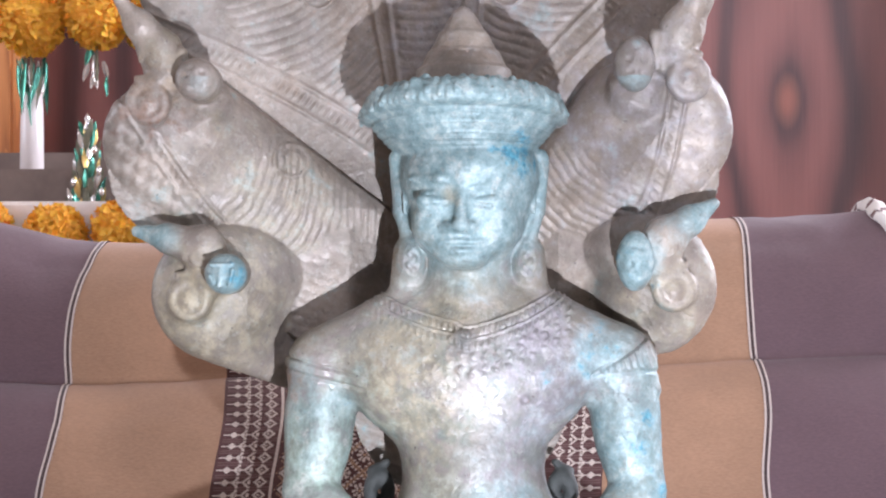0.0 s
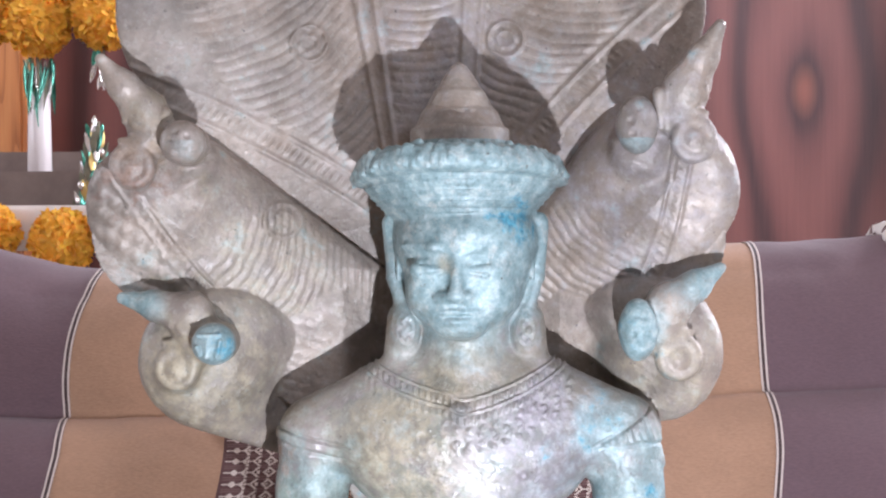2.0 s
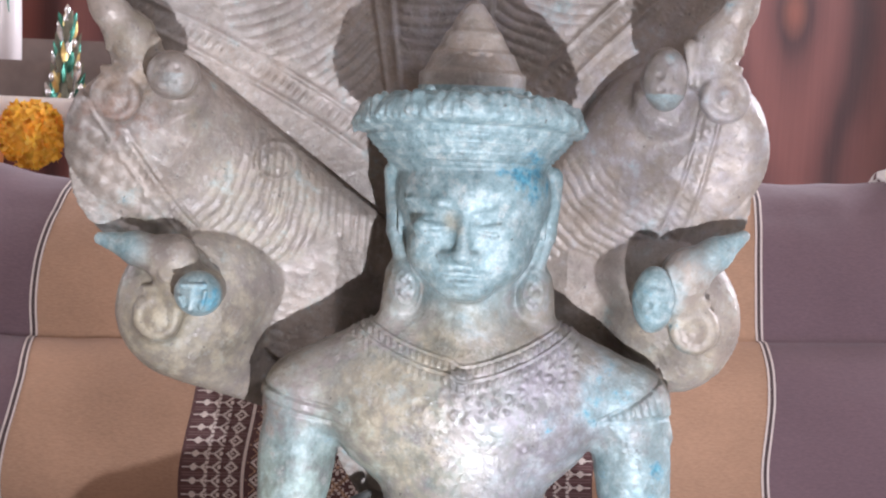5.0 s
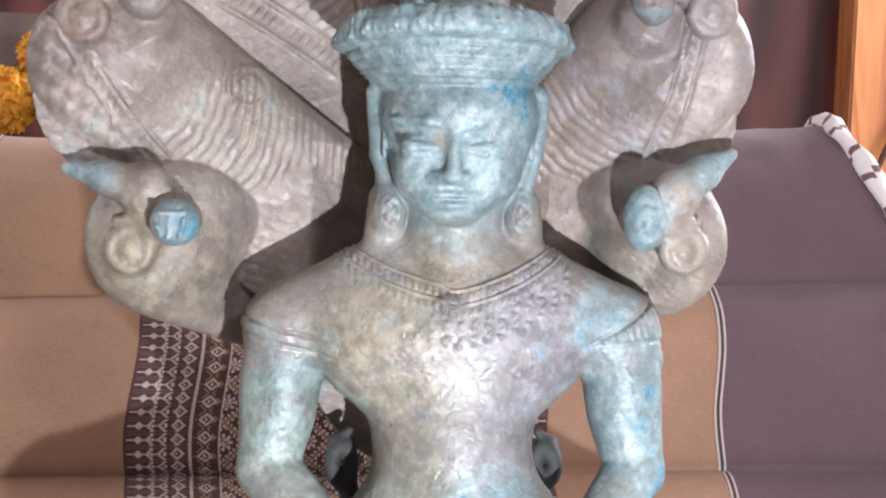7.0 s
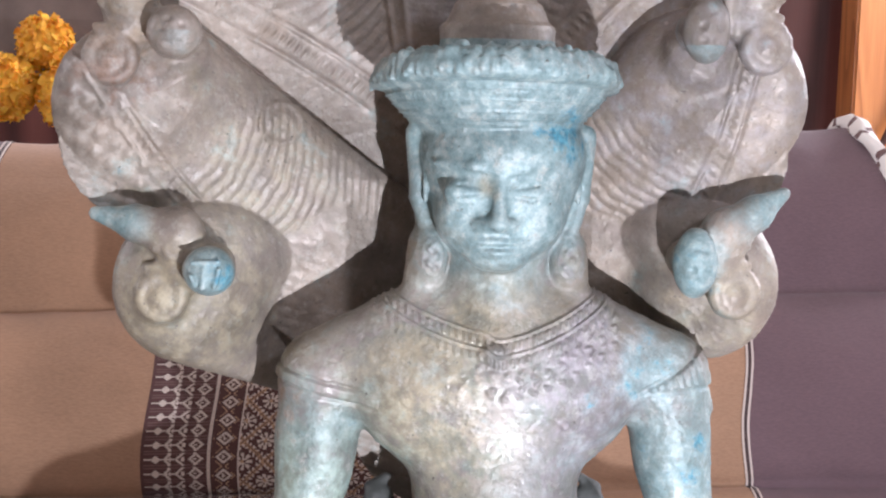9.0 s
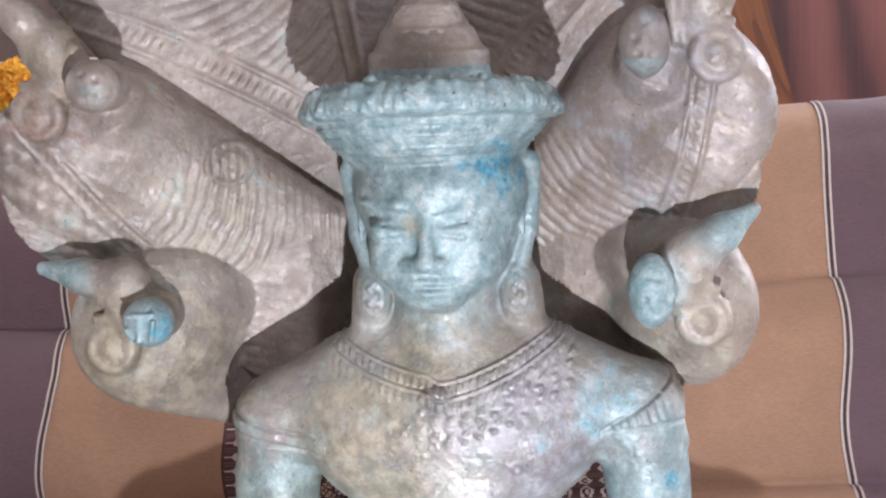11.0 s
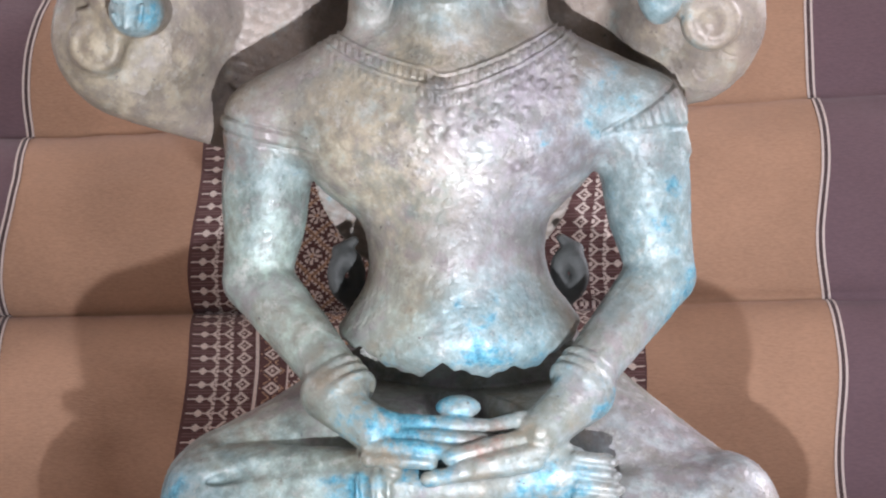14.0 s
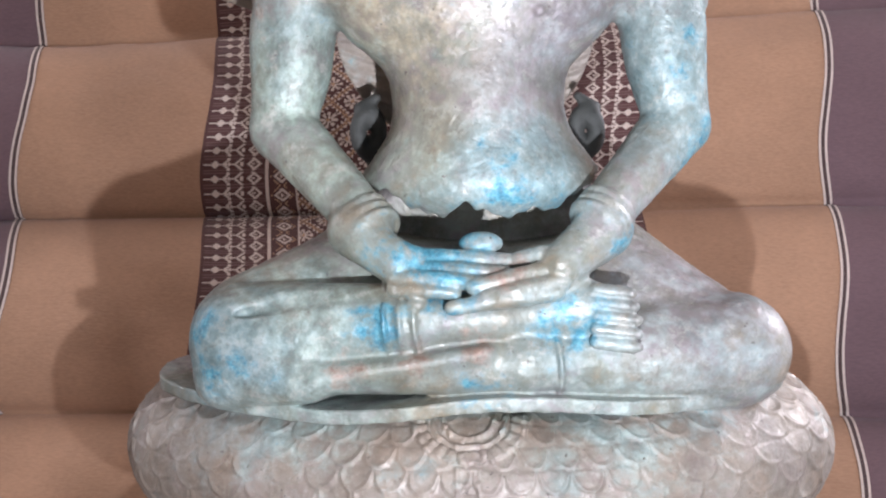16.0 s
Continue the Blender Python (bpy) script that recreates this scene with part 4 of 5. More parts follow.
    # lugs at the hips
    for x, s in ((-0.0400, -1), (0.0585, 1)):
        clay.add(ring((x + s * 0.0005, 0.028, 0.1955), 0.0048, 0.0040, (0.3 * s, 1, 0), 1.5), 0.002)
        clay.add(limb((x + s * 0.004, 0.030, 0.206), (x - s * 0.003, 0.030, 0.211), 0.0034, 0.0022), 0.002)
        clay.add(limb((x - s * 0.002, 0.030, 0.187), (x - s * 0.006, 0.030, 0.170), 0.0048, 0.0056), 0.003)
    # neck, head
    clay.add(limb((0.008, 0.002, 0.290), (0.008, 0.001, 0.330), 0.0265, 0.0215), 0.006)
    head = [ball((0.0090, -0.002, 0.361), (0.0345, 0.0350, 0.031)), ball((0.0075, -0.001, 0.370), (0.0345, 0.0345, 0.024)), ball((0.0080, -0.0050, 0.3400), (0.0275, 0.0290, 0.0185))]
    for h in head:
        clay.add(h, 0.012)
    # straight nose with broad wings, heavy lids, arched brows, full closed lips
    clay.add(limb((0.0048, -0.0352, 0.3600), (0.0038, -0.0386, 0.3410), 0.0018, 0.0028), 0.004)
    clay.add(ball((0.0036, -0.0388, 0.3385), (0.0046, 0.0036, 0.0034)), 0.003)
    for s in (-1, 1):
        clay.add(ball((0.0036 + 0.0058 * s, -0.0352, 0.3378), (0.0036, 0.0038, 0.0030)), 0.002)
        clay.cut(ball((0.0036 + 0.0036 * s, -0.0395, 0.3352), (0.0018, 0.0016, 0.0012)), 0.001)
        clay.cut(ball((0.0045 + 0.0162 * s, -0.0424, 0.3564), (0.0080, 0.0032, 0.0034)), 0.011)
        clay.add(ball((0.0045 + 0.0142 * s, -0.0306, 0.3512), (0.0092, 0.0050, 0.0050)), 0.004)
        for z0, z1, z2 in ((0.3498, 0.3482, 0.3500), (0.3528, 0.3546, 0.3526)):
            clay.cut(limb((0.0045 + 0.0060 * s, -0.0358, z0), (0.0045 + 0.0140 * s, -0.0352, z1), 0.0003, 0.0004), 0.0018)
            clay.cut(limb((0.0045 + 0.0140 * s, -0.0352, z1), (0.0045 + 0.0225 * s, -0.0296, z2), 0.0004, 0.0002), 0.0018)
        clay.add(limb((0.0045 + 0.0012 * s, -0.0356, 0.3596), (0.0045 + 0.0115 * s, -0.0350, 0.3624), 0.0013, 0.0016), 0.002)
        clay.add(limb((0.0045 + 0.0115 * s, -0.0350, 0.3624), (0.0045 + 0.0265 * s, -0.0252, 0.3626), 0.0016, 0.0010), 0.003)
        clay.add(ball((0.0055 + 0.0150 * s, -0.0215, 0.3380), (0.0105, 0.0095, 0.0110)), 0.009)
        clay.cut(limb((0.0038 + 0.0085 * s, -0.0375, 0.3360), (0.0040 + 0.0125 * s, -0.0345, 0.3305), 0.0008, 0.0008), 0.004)
    clay.add(ball((0.0045, -0.0245, 0.3300), (0.0150, 0.0105, 0.0095)), 0.006)
    clay.add(ball((0.0042, -0.0322, 0.3306), (0.0112, 0.0048, 0.0020)), 0.0018)
    clay.add(ball((0.0044, -0.0312, 0.3262), (0.0090, 0.0054, 0.0024)), 0.0018)
    for s in (-1, 1):
        clay.cut(limb((0.0043, -0.0362, 0.3284), (0.0043 + 0.0075 * s, -0.0356, 0.3286), 0.0004, 0.0004), 0.0012)
        clay.cut(limb((0.0043 + 0.0075 * s, -0.0356, 0.3286), (0.0043 + 0.0130 * s, -0.0334, 0.3302), 0.0004, 0.0004), 0.0014)
    clay.add(ball((0.0055, -0.0258, 0.3222), (0.0120, 0.0080, 0.0050)), 0.004)
    # ears with long lobes
    for x, s, top, low in ((-0.0285, -1, 0.374, 0.3215), (0.0450, 1, 0.374, 0.3205)):
        xl = x - s * 0.007
        clay.add(limb((x, -0.004, top), (x - s * 0.001, -0.005, 0.347), 0.0052, 0.0038), 0.002)
        clay.add(limb((x - s * 0.001, -0.005, 0.347), (xl + s * 0.001, -0.007, 0.330), 0.0038, 0.0036), 0.002)
        clay.add(limb((x - s * 0.0035, -0.012, top - 0.006), (x - s * 0.0035, -0.012, 0.346), 0.0014, 0.0012), 0.001)
        clay.add(limb((x - s * 0.0035, 0.004, top), (xl, 0.002, low + 0.006), 0.0062, 0.0060), 0.002)
        clay.add(ball((xl, -0.009, low), (0.0072, 0.0058, 0.0122)), 0.002)
        clay.add(ring((xl, -0.0135, low), 0.0042, 0.0006, (0, 1, 0), 1.75), 0.0010)
        for ex, ez, er in ((0.0012, -0.0052, 0.0014), (-0.0014, -0.0026, 0.0016), (0.0013, 0.0004, 0.0017), (-0.0012, 0.0034, 0.0014), (0.0008, 0.0058, 0.0012)):
            clay.add(ball((xl + ex, -0.0144, low + ez), er), 0.0012)
        clay.add(limb((xl + s * 0.002, -0.002, low + 0.004), (xl + s * 0.002, 0.0, 0.298), 0.008, 0.011), 0.004)
    # hat: flared brim with knurled rim, bands, stepped cone
    hat = (0.0055, 0.000)
    clay.add(hat_form((hat[0], hat[1], 0)), 0.002)
    rng = random.Random(4)
    for row, count, size in ((0, 96, 0.0019), (1, 104, 0.0020), (2, 92, 0.0017)):
        for k in range(count):
            a = 2 * math.pi * (k + 0.5 * row + rng.uniform(-0.3, 0.3)) / count
            rad = (0.0462, 0.0505, 0.0528)[row] + rng.uniform(-0.0006, 0.0006)
            px, py = hat[0] + rad * math.cos(a), hat[1] + rad * math.sin(a)
            pz = (0.4118, 0.4096, 0.4050)[row] + rng.uniform(-0.0012, 0.0012) - 0.137 * min(0.06, max(0.0, py + 0.0535))
            r = size * rng.uniform(0.6, 1.1)
            clay.add(limb((px, py, pz), (px + 0.0012 * math.cos(a), py + 0.0012 * math.sin(a), pz - rng.uniform(0.001, 0.004)), r, r * 0.8), 0.0010)
    for z, r in ((0.3795, 0.0374), (0.3835, 0.0404)):
        clay.add(ring((hat[0], hat[1], z), r, 0.0006, (0, 0, 1)), 0.001)
    verts, quads = clay.mesh()
    return verts, quads


VOXEL = 0.0008


def fbm(p, octaves=4):
    """Sum of rotated sine waves: a cheap smooth noise for many points at once."""
    rng = np.random.RandomState(5)
    out, amp = np.zeros(len(p)), 1.0
    for o in range(octaves):
        for _ in range(5):
            k = rng.normal(size=3) * 2.0 ** o
            out += amp * np.sin(p @ k + rng.uniform(0, 6.28) + 1.3 * np.sin(p @ (rng.normal(size=3) * 1.7 * 2.0 ** o)))
        amp *= 0.6
    return out / 6.0


def blob(p, spots):
    out = np.zeros(len(p))
    for (x, y, z), r, w in spots:
        d = np.sqrt(((p - (x, y, z)) ** 2).sum(1)) / r
        out = np.maximum(out, w * np.clip(1.4 - d, 0, 1))
    return out


def engraved(p, n):
    """Heights of the chased ornament: the collar with its fringe, and the dashes round the hat."""
    x, y, z = p.T
    dx = x - 0.0035
    s = z - (0.2790 + 5.0 * dx ** 2 + 0.13 * np.sqrt(dx ** 2 + 0.00002)) + 0.0016 * np.tanh(dx / 0.002)
    on = (n[:, 1] < 0.25) & (y < 0.020) & (np.abs(dx - 0.004) < 0.054) & (z > 0.255) & (z < 0.322)
    step = lambda v, a, b: np.clip((v - a) / 0.0006, 0, 1) * np.clip((b - v) / 0.0006, 0, 1)
    tick = 0.5 + 0.5 * np.tanh(3 * np.sin(dx * 2 * math.pi / 0.0030))
    petal = np.abs(np.sin(dx * math.pi / 0.0034))
    h = 0.0016 * step(s, 0.0088, 0.0102) + (0.0004 + 0.0009 * tick) * step(s, 0.0042, 0.0084) + 0.0016 * step(s, 0.0022, 0.0038) + 0.0010 * petal * step(s, -0.0022, 0.0018)
    curl = np.maximum(0, np.sin(dx * math.pi / 0.0031 + 1.2 * np.sin(s * 900)) * np.sin(s * math.pi / 0.0033))
    h = h + 0.0011 * curl * step(s, -0.0165, -0.0022) * np.clip((dx + 0.012) / 0.01, 0.25, 1)
    h = h * np.clip(0.85 + 0.6 * fbm(p * 240, 2), 0.2, 1.3) * np.where(dx < -0.003, 0.6, 1.1)
    out = np.where(on, h, 0)
    ang = np.arctan2(y, x - 0.0055)
    zh = hat_height(x, y, z)
    rows = (np.hypot(x - 0.0055, y) > 0.034) & (np.hypot(x - 0.0055, y) < 0.056) & (y < 0.01)
    tick = (0.5 + 0.5 * np.sign(np.sin(ang * 110))) * np.clip(0.5 + 1.2 * fbm(p * 130, 2), 0, 1)
    out = out + np.where(rows, 0.0006 * tick * (step(zh, 0.3880, 0.3900) + step(zh, 0.3915, 0.3945)) + 0.0009 * (step(zh, 0.3820, 0.3832) + step(zh, 0.3850, 0.3863) + step(zh, 0.3902, 0.3914) + step(zh, 0.3950, 0.3962)), 0)
    # ragged scars on trunk and arms
    skin = (z > 0.17) & (z < 0.30) & (y < 0.0) & (np.abs(x - 0.010) < 0.115)
    scar = np.abs(fbm(p * 110 + 3.0, 3))
    out = out - np.where(skin, 0.00032 * np.clip(1 - scar / 0.05, 0, 1), 0)
    # armlets: a double groove round one arm, a flared cuff with strokes round the other
    groove = lambda v, at: gauss(v, at, 0.0008)
    worn = np.clip(0.75 + 0.5 * fbm(p * 200, 2), 0.2, 1.2)
    band = z - (0.2675 - 0.24 * (x + 0.0716))
    out = out + np.where((x < -0.044) & (x > -0.100) & (y < 0.025), worn * (0.0008 * step(band, -0.0055, 0.0004) - 0.0016 * groove(band, 0.0006) - 0.0013 * groove(band, -0.0058)), 0)
    upper, lower = z - (0.2634 + 0.62 * (x - 0.0733)), z - (0.2655 - 0.10 * np.abs(x - 0.096))
    cuff = (x > 0.070) & (x < 0.1065) & (y < 0.008) & (z > 0.250) & (z < 0.290)
    flare = np.clip((-upper) / 0.0006, 0, 1) * np.clip(lower / 0.0006, 0, 1) * (x > 0.076)
    stroke = 0.6 + 0.4 * np.tanh(3 * np.sin((x + 0.3 * z) * 2 * math.pi / 0.0036))
    out = out + np.where(cuff, worn * (0.0014 * flare * stroke - 0.0016 * groove(upper, 0.0005) - 0.0013 * groove(lower, -0.0008) * (x > 0.086)), 0)
    # half rosette and a ladder of beads on the front of the upper coil
    rho, th = np.hypot(x - 0.007, (z - 0.0885) * 1.75), np.arctan2((z - 0.0885) * 1.75, x - 0.007)
    front = (z < 0.0885) & (z > 0.02) & (y < -0.045)
    out = out + np.where(front, 0.0018 * gauss(rho, 0.0105, 0.0010) + 0.0020 * gauss(rho, 0.0150, 0.0010) + 0.0018 * (0.2 + 0.8 * np.abs(np.cos(th * 13)) ** 0.5) * step(rho, 0.0170, 0.0240), 0)
    rung = front & (np.abs(x - 0.007) < 0.0055) & (z < 0.074)
    out = out + np.where(rung, 0.0010 * gauss(np.abs(x - 0.007), 0.0045, 0.0008) + 0.0008 * np.maximum(0, np.sin(z * math.pi / 0.0024)), 0)
    return out


def build_statue():
    verts, quads = statue()
    # worn, slightly uneven cast surface
    nrm = np.zeros_like(verts)
    a, b, c, d = (verts[quads[:, k]] for k in range(4))
    fn = np.cross(c - a, d - b)
    for k in range(4):
        np.add.at(nrm, quads[:, k], fn)
    nrm /= np.linalg.norm(nrm, axis=1, keepdims=True) + 1e-12
    verts = verts + nrm * (0.00022 * fbm(verts * 170, 3) + 0.0003 * fbm(verts * 60, 2) + 0.0010 * np.maximum(0, fbm(verts * 1300, 2) - 0.30) * np.clip(0.5 + fbm(verts * 90, 2), 0, 1))[:, None]
    verts = verts + nrm * engraved(verts, nrm)[:, None]
    me = bpy.data.meshes.new("serpent_throne_statue")
    me.vertices.add(len(verts))
    me.vertices.foreach_set("co", verts.astype(np.float32).ravel())
    me.loops.add(quads.size)
    me.loops.foreach_set("vertex_index", quads.astype(np.int32).ravel())
    me.polygons.add(len(quads))
    me.polygons.foreach_set("loop_start", np.arange(0, quads.size, 4, dtype=np.int32))
    me.polygons.foreach_set("use_smooth", np.ones(len(quads), bool))
    me.update(calc_edges=True)
    me.validate()
    # natural patina: turquoise on hat, face and arms, azure crust in spots, bare copper patches
    z, y, x = verts[:, 2], verts[:, 1], verts[:, 0]
    head = blob(verts, [((0.006, -0.03, 0.385), 0.066, 1.0), ((0.008, -0.04, 0.352), 0.044, 0.95), ((0.098, -0.01, 0.215), 0.055, 0.42), ((0.03, -0.04, 0.180), 0.035, 0.42),
                        ((-0.09, -0.06, 0.115), 0.05, 0.45), ((0.06, -0.06, 0.110), 0.06, 0.20), ((0.112, -0.06, 0.112), 0.03, 0.30), ((-0.072, -0.01, 0.245), 0.03, 0.30), ((0.09, -0.02, 0.265), 0.035, 0.35),
                        ((0.093, -0.026, 0.322), 0.017, 0.9), ((0.13, -0.01, 0.345), 0.02, 0.55), ((-0.1165, -0.026, 0.3145), 0.013, 0.9), ((-0.16, -0.01, 0.334), 0.018, 0.7), ((0.0925, -0.028, 0.420), 0.014, 0.65), ((-0.13, -0.028, 0.414), 0.012, 0.25)])
    head = np.where((z > 0.4145) | (y > 0.012) & (z > 0.36), 0.0, head)
    azure = blob(verts, [((0.034, -0.03, 0.374), 0.019, 0.52), ((-0.005, -0.06, 0.155), 0.028, 0.60), ((-0.104, -0.060, 0.128), 0.011, 0.66), ((-0.100, -0.068, 0.108), 0.012, 0.52), ((-0.086, -0.075, 0.112), 0.008, 0.56), ((-0.072, -0.078, 0.107), 0.007, 0.54), ((-0.030, -0.075, 0.130), 0.014, 0.54), ((0.015, -0.075, 0.108), 0.022, 0.32),
                         ((0.046, -0.07, 0.130), 0.020, 0.46), ((0.100, -0.015, 0.180), 0.022, 0.48), ((0.109, -0.01, 0.200), 0.02, 0.45), ((0.03, -0.045, 0.182), 0.03, 0.38), ((0.075, -0.055, 0.160), 0.016, 0.5), ((0.089, -0.027, 0.322), 0.012, 0.42),
                         ((-0.109, -0.026, 0.313), 0.009, 0.55), ((0.075, -0.02, 0.275), 0.022, 0.26), ((0.048, -0.035, 0.262), 0.008, 0.36), ((0.098, -0.01, 0.23), 0.03, 0.30)])
    copper = blob(verts, [((-0.155, -0.01, 0.405), 0.030, 0.56), ((0.022, -0.07, 0.150), 0.012, 0.7), ((-0.040, -0.078, 0.114), 0.012, 0.50), ((-0.015, -0.078, 0.1185), 0.012, 0.52), ((0.012, -0.076, 0.1215), 0.012, 0.52), ((-0.019, -0.006, 0.322), 0.010, 0.7), ((-0.088, -0.01, 0.255), 0.018, 0.5)])
    body = blob(verts, [((0.008, -0.01, 0.25), 0.075, 1.0), ((0.008, -0.03, 0.36), 0.060, 1.0), ((-0.075, -0.01, 0.22), 0.05, 1.0), ((0.095, -0.01, 0.22), 0.05, 1.0), ((0.01, -0.06, 0.125), 0.13, 1.0)])
    body = body * np.clip((0.034 - y) / 0.012, 0, 1)
    earthy = np.clip(0.85 * (1 - body), 0, 1) * (z > 0.10)
    earthy = np.where((z > 0.4145) & (np.abs(x - 0.0055) < 0.03) & (y < 0.03), 0.8, earthy)
    earthy = np.where(z < 0.088, 0.75, earthy)
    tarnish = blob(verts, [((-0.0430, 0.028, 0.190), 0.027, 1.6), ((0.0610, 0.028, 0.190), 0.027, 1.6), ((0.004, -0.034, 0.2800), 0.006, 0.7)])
    olive = blob(verts, [((-0.150, -0.005, 0.425), 0.036, 0.42), ((-0.125, -0.01, 0.398), 0.020, 0.40), ((-0.140, 0.0, 0.300), 0.040, 0.34), ((-0.100, 0.0, 0.275), 0.035, 0.30), ((-0.150, 0.005, 0.332), 0.022, 0.42), ((0.112, 0.0, 0.285), 0.035, 0.26), ((-0.0020, -0.038, 0.3530), 0.0065, 0.62), ((-0.0035, -0.040, 0.343), 0.005, 0.45), ((0.030, -0.02, 0.302), 0.016, 0.45), ((-0.022, -0.03, 0.272), 0.024, 0.30)])
    ochre = blob(verts, [((-0.022, -0.03, 0.258), 0.042, 0.75), ((0.004, -0.03, 0.298), 0.032, 0.7), ((-0.012, -0.035, 0.215), 0.030, 0.6), ((-0.078, -0.055, 0.130), 0.040, 0.70), ((0.02, -0.07, 0.10), 0.03, 0.35), ((-0.125, 0.0, 0.290), 0.045, 0.75), ((0.105, 0.0, 0.300), 0.040, 0.45), ((-0.10, 0.01, 0.35), 0.05, 0.35)])
    violet = blob(verts, [((0.048, -0.03, 0.268), 0.046, 0.75), ((0.022, -0.04, 0.215), 0.032, 0.5), ((0.09, -0.05, 0.130), 0.05, 0.60), ((0.09, 0.01, 0.40), 0.07, 0.40), ((0.0, 0.04, 0.46), 0.06, 0.35)])
    mint = blob(verts, [((-0.074, -0.012, 0.225), 0.042, 0.75), ((-0.055, -0.03, 0.18), 0.035, 0.6), ((0.098, -0.012, 0.235), 0.035, 0.5), ((0.004, -0.045, 0.185), 0.040, 0.5), ((-0.06, -0.07, 0.125), 0.05, 0.75), ((0.07, -0.07, 0.10), 0.05, 0.4)])
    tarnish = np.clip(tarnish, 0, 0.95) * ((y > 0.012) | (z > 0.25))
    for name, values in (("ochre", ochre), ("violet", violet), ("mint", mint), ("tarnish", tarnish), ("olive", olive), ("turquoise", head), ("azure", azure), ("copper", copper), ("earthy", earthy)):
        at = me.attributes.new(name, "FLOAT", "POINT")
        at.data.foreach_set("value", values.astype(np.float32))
    me.materials.append(BRONZE)
    ob = new("bronze_statue", me)
    return tagged(ob, "green-patinated bronze seated figure under a fanned serpent hood", "statue")


build_statue()

# ---------------------------------------------------------------- altar behind the mattress
def petal_ball(r, seed, n=420):
    """Crowded ruffled petals that stand out from a round head, each a cupped tongue with a wavy lip."""
    rng = random.Random(seed)
    verts, faces = [], []
    for k in range(n):
        zz = 1 - 2 * (k + 0.5) / n
        a = k * 2.399963
        rr = math.sqrt(max(0, 1 - zz * zz))
        d = Vector((rr * math.cos(a), rr * math.sin(a), zz))
        t = d.cross(Vector((rng.uniform(-1, 1), rng.uniform(-1, 1), rng.uniform(-1, 1)))).normalized()
        s = (d.cross(t) + d * rng.uniform(0.5, 1.5)).normalized()
        w, l, o = r * rng.uniform(0.09, 0.15), r * rng.uniform(0.16, 0.28), r * rng.uniform(0.74, 0.84)
        base = len(verts)
        for row, wide in ((0.0, 0.5), (0.5, 1.0), (1.0, 0.9)):
            for side in (-1, -0.33, 0.33, 1):
                cup = (0.25 * side * side + (rng.uniform(-0.25, 0.25) if row == 1.0 else 0)) * w
                verts.append(d * (o + cup) + s * (l * row) + t * (w * wide * side))
        for j in range(2):
            for i in range(3):
                q = base + 4 * j + i
                faces.append((q, q + 1, q + 5, q + 4))
    return verts, faces


def marigold(place, r, group, seed):
    """A round marigold head of ruffled petals round a core."""
    ob = thing("marigold", "round orange marigold flower head with ruffled petals", "flower", group, place)
    petals = new("petals", mesh_of("petals", *petal_ball(r, seed), [MARIGOLD], True))
    petals.parent = ob
    bm = bmesh.new()
    bmesh.ops.create_icosphere(bm, subdivisions=2, radius=r * 0.86)
    part("core", bm, MARIGOLD, ob, "", True)
    return ob


def leaf_bm(length, width, curl, n=6):
    bm = bmesh.new()
    rows = []
    for k in range(n + 1):
        s = k / n
        w = width * math.sin(math.pi * min(1, 0.12 + 0.88 * s)) * 0.5 + 0.0006
        z, y = length * s, -curl * s * s
        rows.append([bm.verts.new((-w, y, z)), bm.verts.new((0, y - width * 0.18, z)), bm.verts.new((w, y, z))])
    for a, b in zip(rows, rows[1:]):
        bm.faces.new((a[0], a[1], b[1], b[0]))
        bm.faces.new((a[1], a[2], b[2], b[1]))
    return bm


altar = thing("altar_stand", "stepped brown wooden altar stand with a pale cloth rail", "altar")
part("lower_tier", box_bm((-1.9, 1.66, 0.395), (-0.36, 1.96, 0.482), 0.004), SHELF_WOOD, altar)
part("upper_tier", box_bm((-1.9, 1.965, 0.395), (-0.36, 2.35, 0.535), 0.004), SHELF_WOOD, altar)
part("tabletop", box_bm((-1.9, 1.56, 0.355), (-0.36, 2.36, 0.394), 0.004), SHELF_WOOD, altar)
part("cloth_rail", box_bm((-1.9, 1.535, 0.345), (-0.36, 1.558, 0.420), 0.006), WHITE_CLOTH, altar, "pale cloth edging along the front")
for x in (-1.85, -0.42):
    for y in (1.62, 2.30):
        part("leg", box_bm((x - 0.025, y - 0.025, FLOOR_Z), (x + 0.025, y + 0.025, 0.354), 0.004), DARK_WOOD, altar)

vase = thing("vase", "slim white porcelain vase hung with green and silver foil leaves", "vase", place=(-0.776, 1.765, 0.4825))
part("body", lathe_bm([(0.018, 0.0), (0.0215, 0.003), (0.021, 0.06), (0.020, 0.12), (0.018, 0.15), (0.022, 0.165)], 28), GLASSY, vase, "", True)
rng = random.Random(8)
for k in range(44):
    bm = leaf_bm(rng.uniform(0.045, 0.095), rng.uniform(0.004, 0.008), rng.uniform(0.0, 0.01))
    ob = part("foil_leaf", bm, (FOIL_GREEN, FOIL_SILVER, STEM, FOIL_GREEN)[k % 4], vase, "", True)
    a = 2 * math.pi * k / 22
    ob.matrix_local = pose(0.027 * math.cos(a), 0.027 * math.sin(a), rng.uniform(0.17, 0.215), 180 + rng.uniform(-10, 10), 14 * math.cos(a) + rng.uniform(-7, 7), rng.uniform(-60, 60))

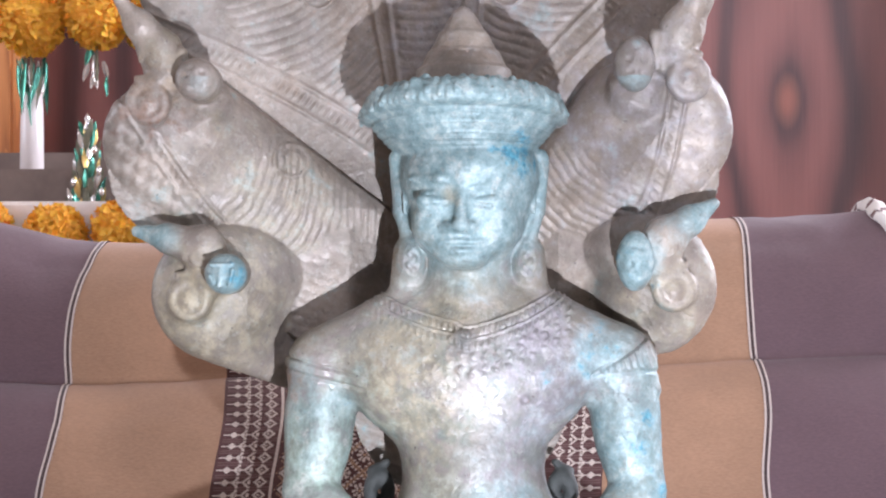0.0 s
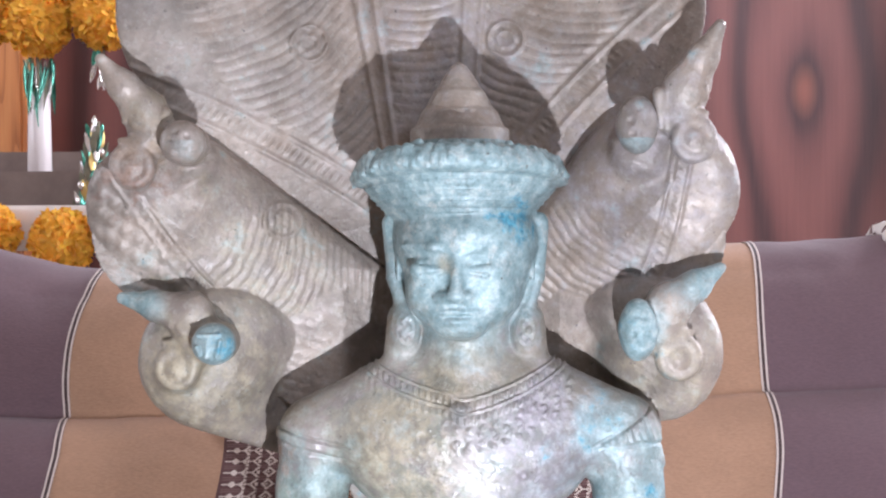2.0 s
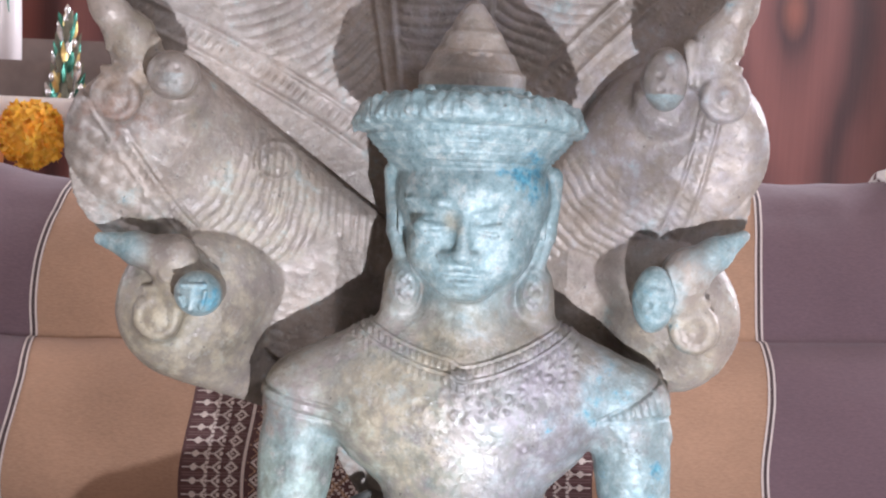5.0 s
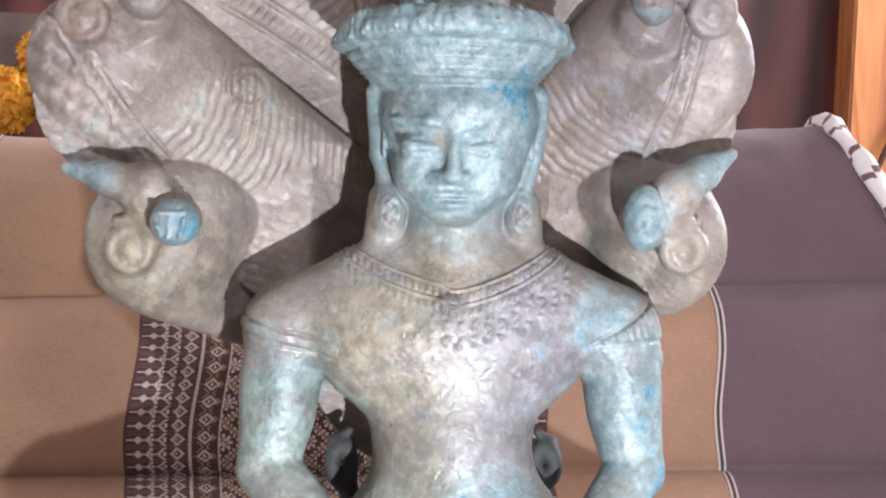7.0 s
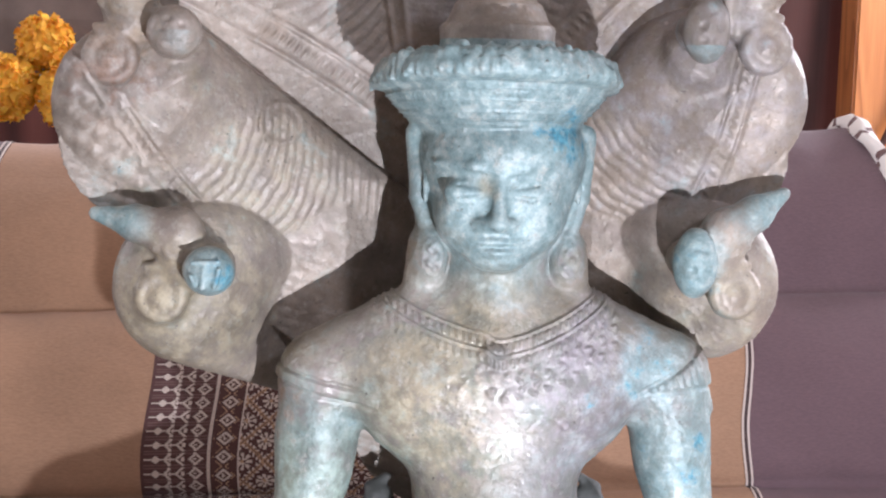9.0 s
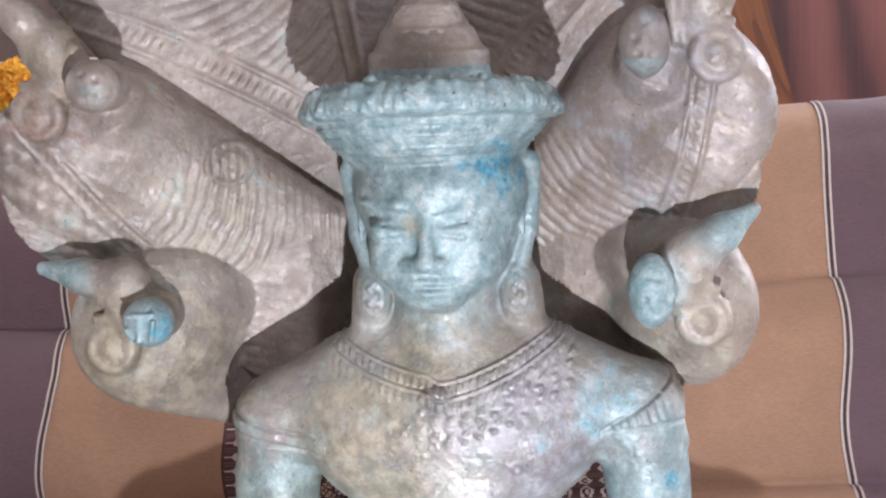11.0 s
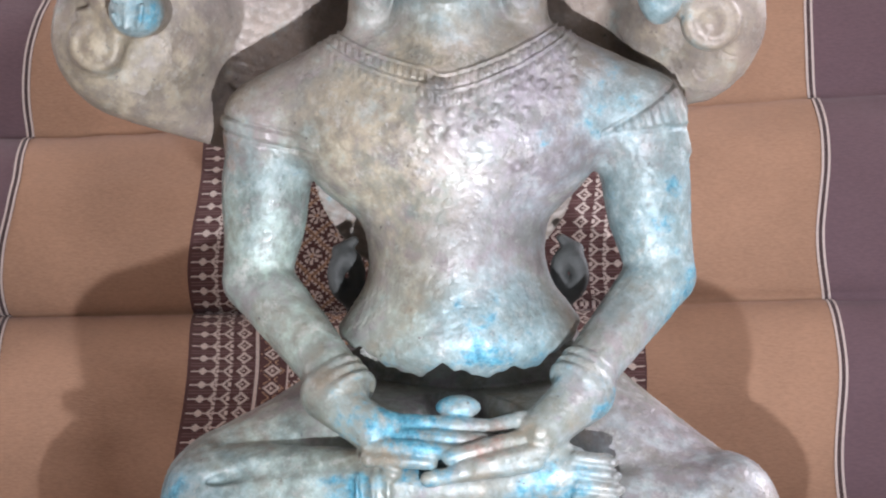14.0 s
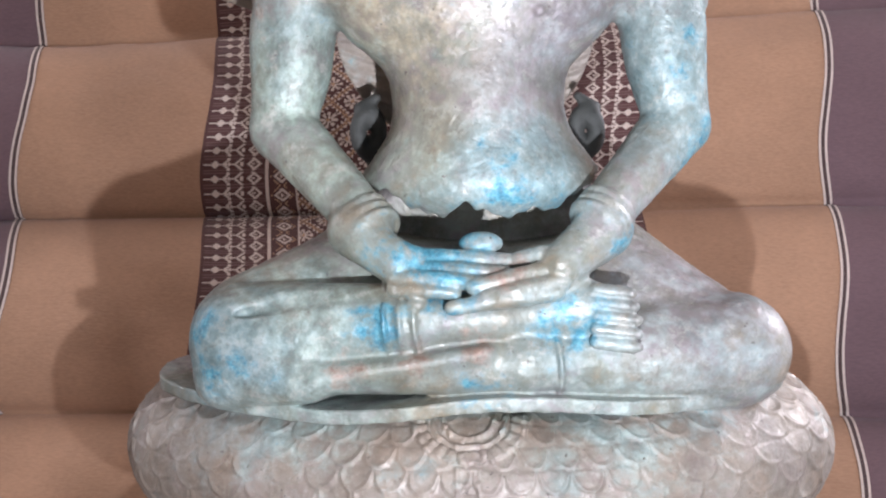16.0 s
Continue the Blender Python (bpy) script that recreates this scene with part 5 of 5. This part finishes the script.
for k, (x, y, z, r) in enumerate(((-0.757, 1.70, 0.742, 0.060), (-0.640, 1.70, 0.752, 0.058), (-0.545, 1.72, 0.745, 0.055), (-0.870, 1.74, 0.760, 0.058), (-0.700, 1.78, 0.830, 0.060), (-0.590, 1.80, 0.835, 0.058), (-0.81, 1.80, 0.840, 0.056))):
    m = marigold((x, y, z), r, "marigolds over the vase", 20 + k)
    bm = lathe_bm([(0.0030, -0.0), (0.0028, -0.05), (0.0026, -0.110)], 8)
    part("stem", bm, STEM, m)
for k in range(5):
    rng = random.Random(60 + k)
    bead = thing("foil_pendant", "hanging strand of green and silver foil leaves", "decoration", "foil strands", (-0.645 + rng.uniform(-0.022, 0.022), 1.70, 0.700 - 0.012 * (k % 3)))
    for j in range(2):
        ob = part("foil_leaf", leaf_bm(0.034, 0.010, 0.004), (FOIL_GREEN, FOIL_SILVER, FOIL_SILVER)[(j + k) % 3], bead, "", True)
        ob.matrix_local = pose(rng.uniform(-0.004, 0.004), 0, -0.028 * j, 180 + rng.uniform(-12, 12), rng.uniform(-20, 20), rng.uniform(-50, 50))

cone = thing("foil_cone", "small cone ornament of silver and green foil leaves", "decoration", place=(-0.632, 1.61, 0.392))
part("stem", lathe_bm([(0.010, 0.003), (0.006, 0.08), (0.002, 0.15)], 10), STEM, cone)
for j in range(9):
    z, r = 0.004 + 0.0165 * j, 0.026 * (1 - j / 9.5)
    for k in range(6):
        rng = random.Random(100 + 10 * j + k)
        ob = part("foil_leaf", leaf_bm(0.036, 0.010, -0.004), (STEM, FOIL_GREEN, FOIL_GOLD, STEM, FOIL_GREEN, FOIL_SILVER)[(k + 2 * j) % 6], cone, "", True)
        a = 2 * math.pi * (k + 0.5 * (j % 2)) / 6
        ob.matrix_local = pose(r * math.cos(a), r * math.sin(a), z, rng.uniform(-14, 14), 16 * math.cos(a), rng.uniform(-40, 40))
for x, y, z in ((0.016, -0.016, 0.118), (0.024, -0.018, 0.082), (-0.018, -0.022, 0.062), (-0.024, -0.018, 0.036), (0.028, -0.016, 0.046)):
    part("bead", lathe_bm([(0.0012, -0.0085), (0.0042, -0.005), (0.0052, 0.0), (0.0038, 0.005), (0.0010, 0.0085)], 10, (x, y, z)), FOIL_SILVER, cone, "silver bead", True)
part("silver_tip", lathe_bm([(0.004, 0.148), (0.008, 0.156), (0.003, 0.166), (0.006, 0.172), (0.001, 0.182)], 10), FOIL_SILVER, cone, "", True)

for k, (x, y, z, r) in enumerate(((-0.775, 1.50, 0.375, 0.052), (-0.655, 1.50, 0.360, 0.055), (-0.545, 1.50, 0.372, 0.052), (-0.440, 1.49, 0.362, 0.055), (-0.890, 1.50, 0.365, 0.054), (-0.345, 1.50, 0.375, 0.05), (-0.490, 1.53, 0.440, 0.045))):
    marigold((x, y, z), r, "marigolds along the altar rail", 40 + k)

# ---------------------------------------------------------------- wood against the back wall
def teak_post(x, label, half):
    post = thing("teak_post", label, "post", place=(x, 2.60, FLOOR_Z))
    part("shaft", box_bm((-half, -0.05, 0.0), (half, 0.06, 2.3), 0.006), ORANGE_WOOD, post)


teak_post(1.240, "orange varnished teak post against the rosewood wall", 0.066)
teak_post(-1.105, "orange varnished teak post beside the altar", 0.035)

brace = thing("teak_brace", "dull brown teak brace leaning against the rosewood wall", "brace", place=(0.618, 2.62, FLOOR_Z + 0.012))
part("shaft", box_bm((-0.045, -0.03, 0.0), (0.045, 0.03, 1.25), 0.005), BROWN_WOOD, brace).matrix_local = pose(0, 0, 0, 0, -14.5, 0)
stick = thing("stick", "thin dark stick leaning before the teak post", "stick", place=(1.09, 2.53, FLOOR_Z + 0.004))
part("rod", lathe_bm([(0.007, 0.0), (0.008, 0.01), (0.0075, 0.7), (0.006, 1.25)], 10), DARK_WOOD, stick, "", True).matrix_local = pose(0, 0, 0, 0, 22, 0)
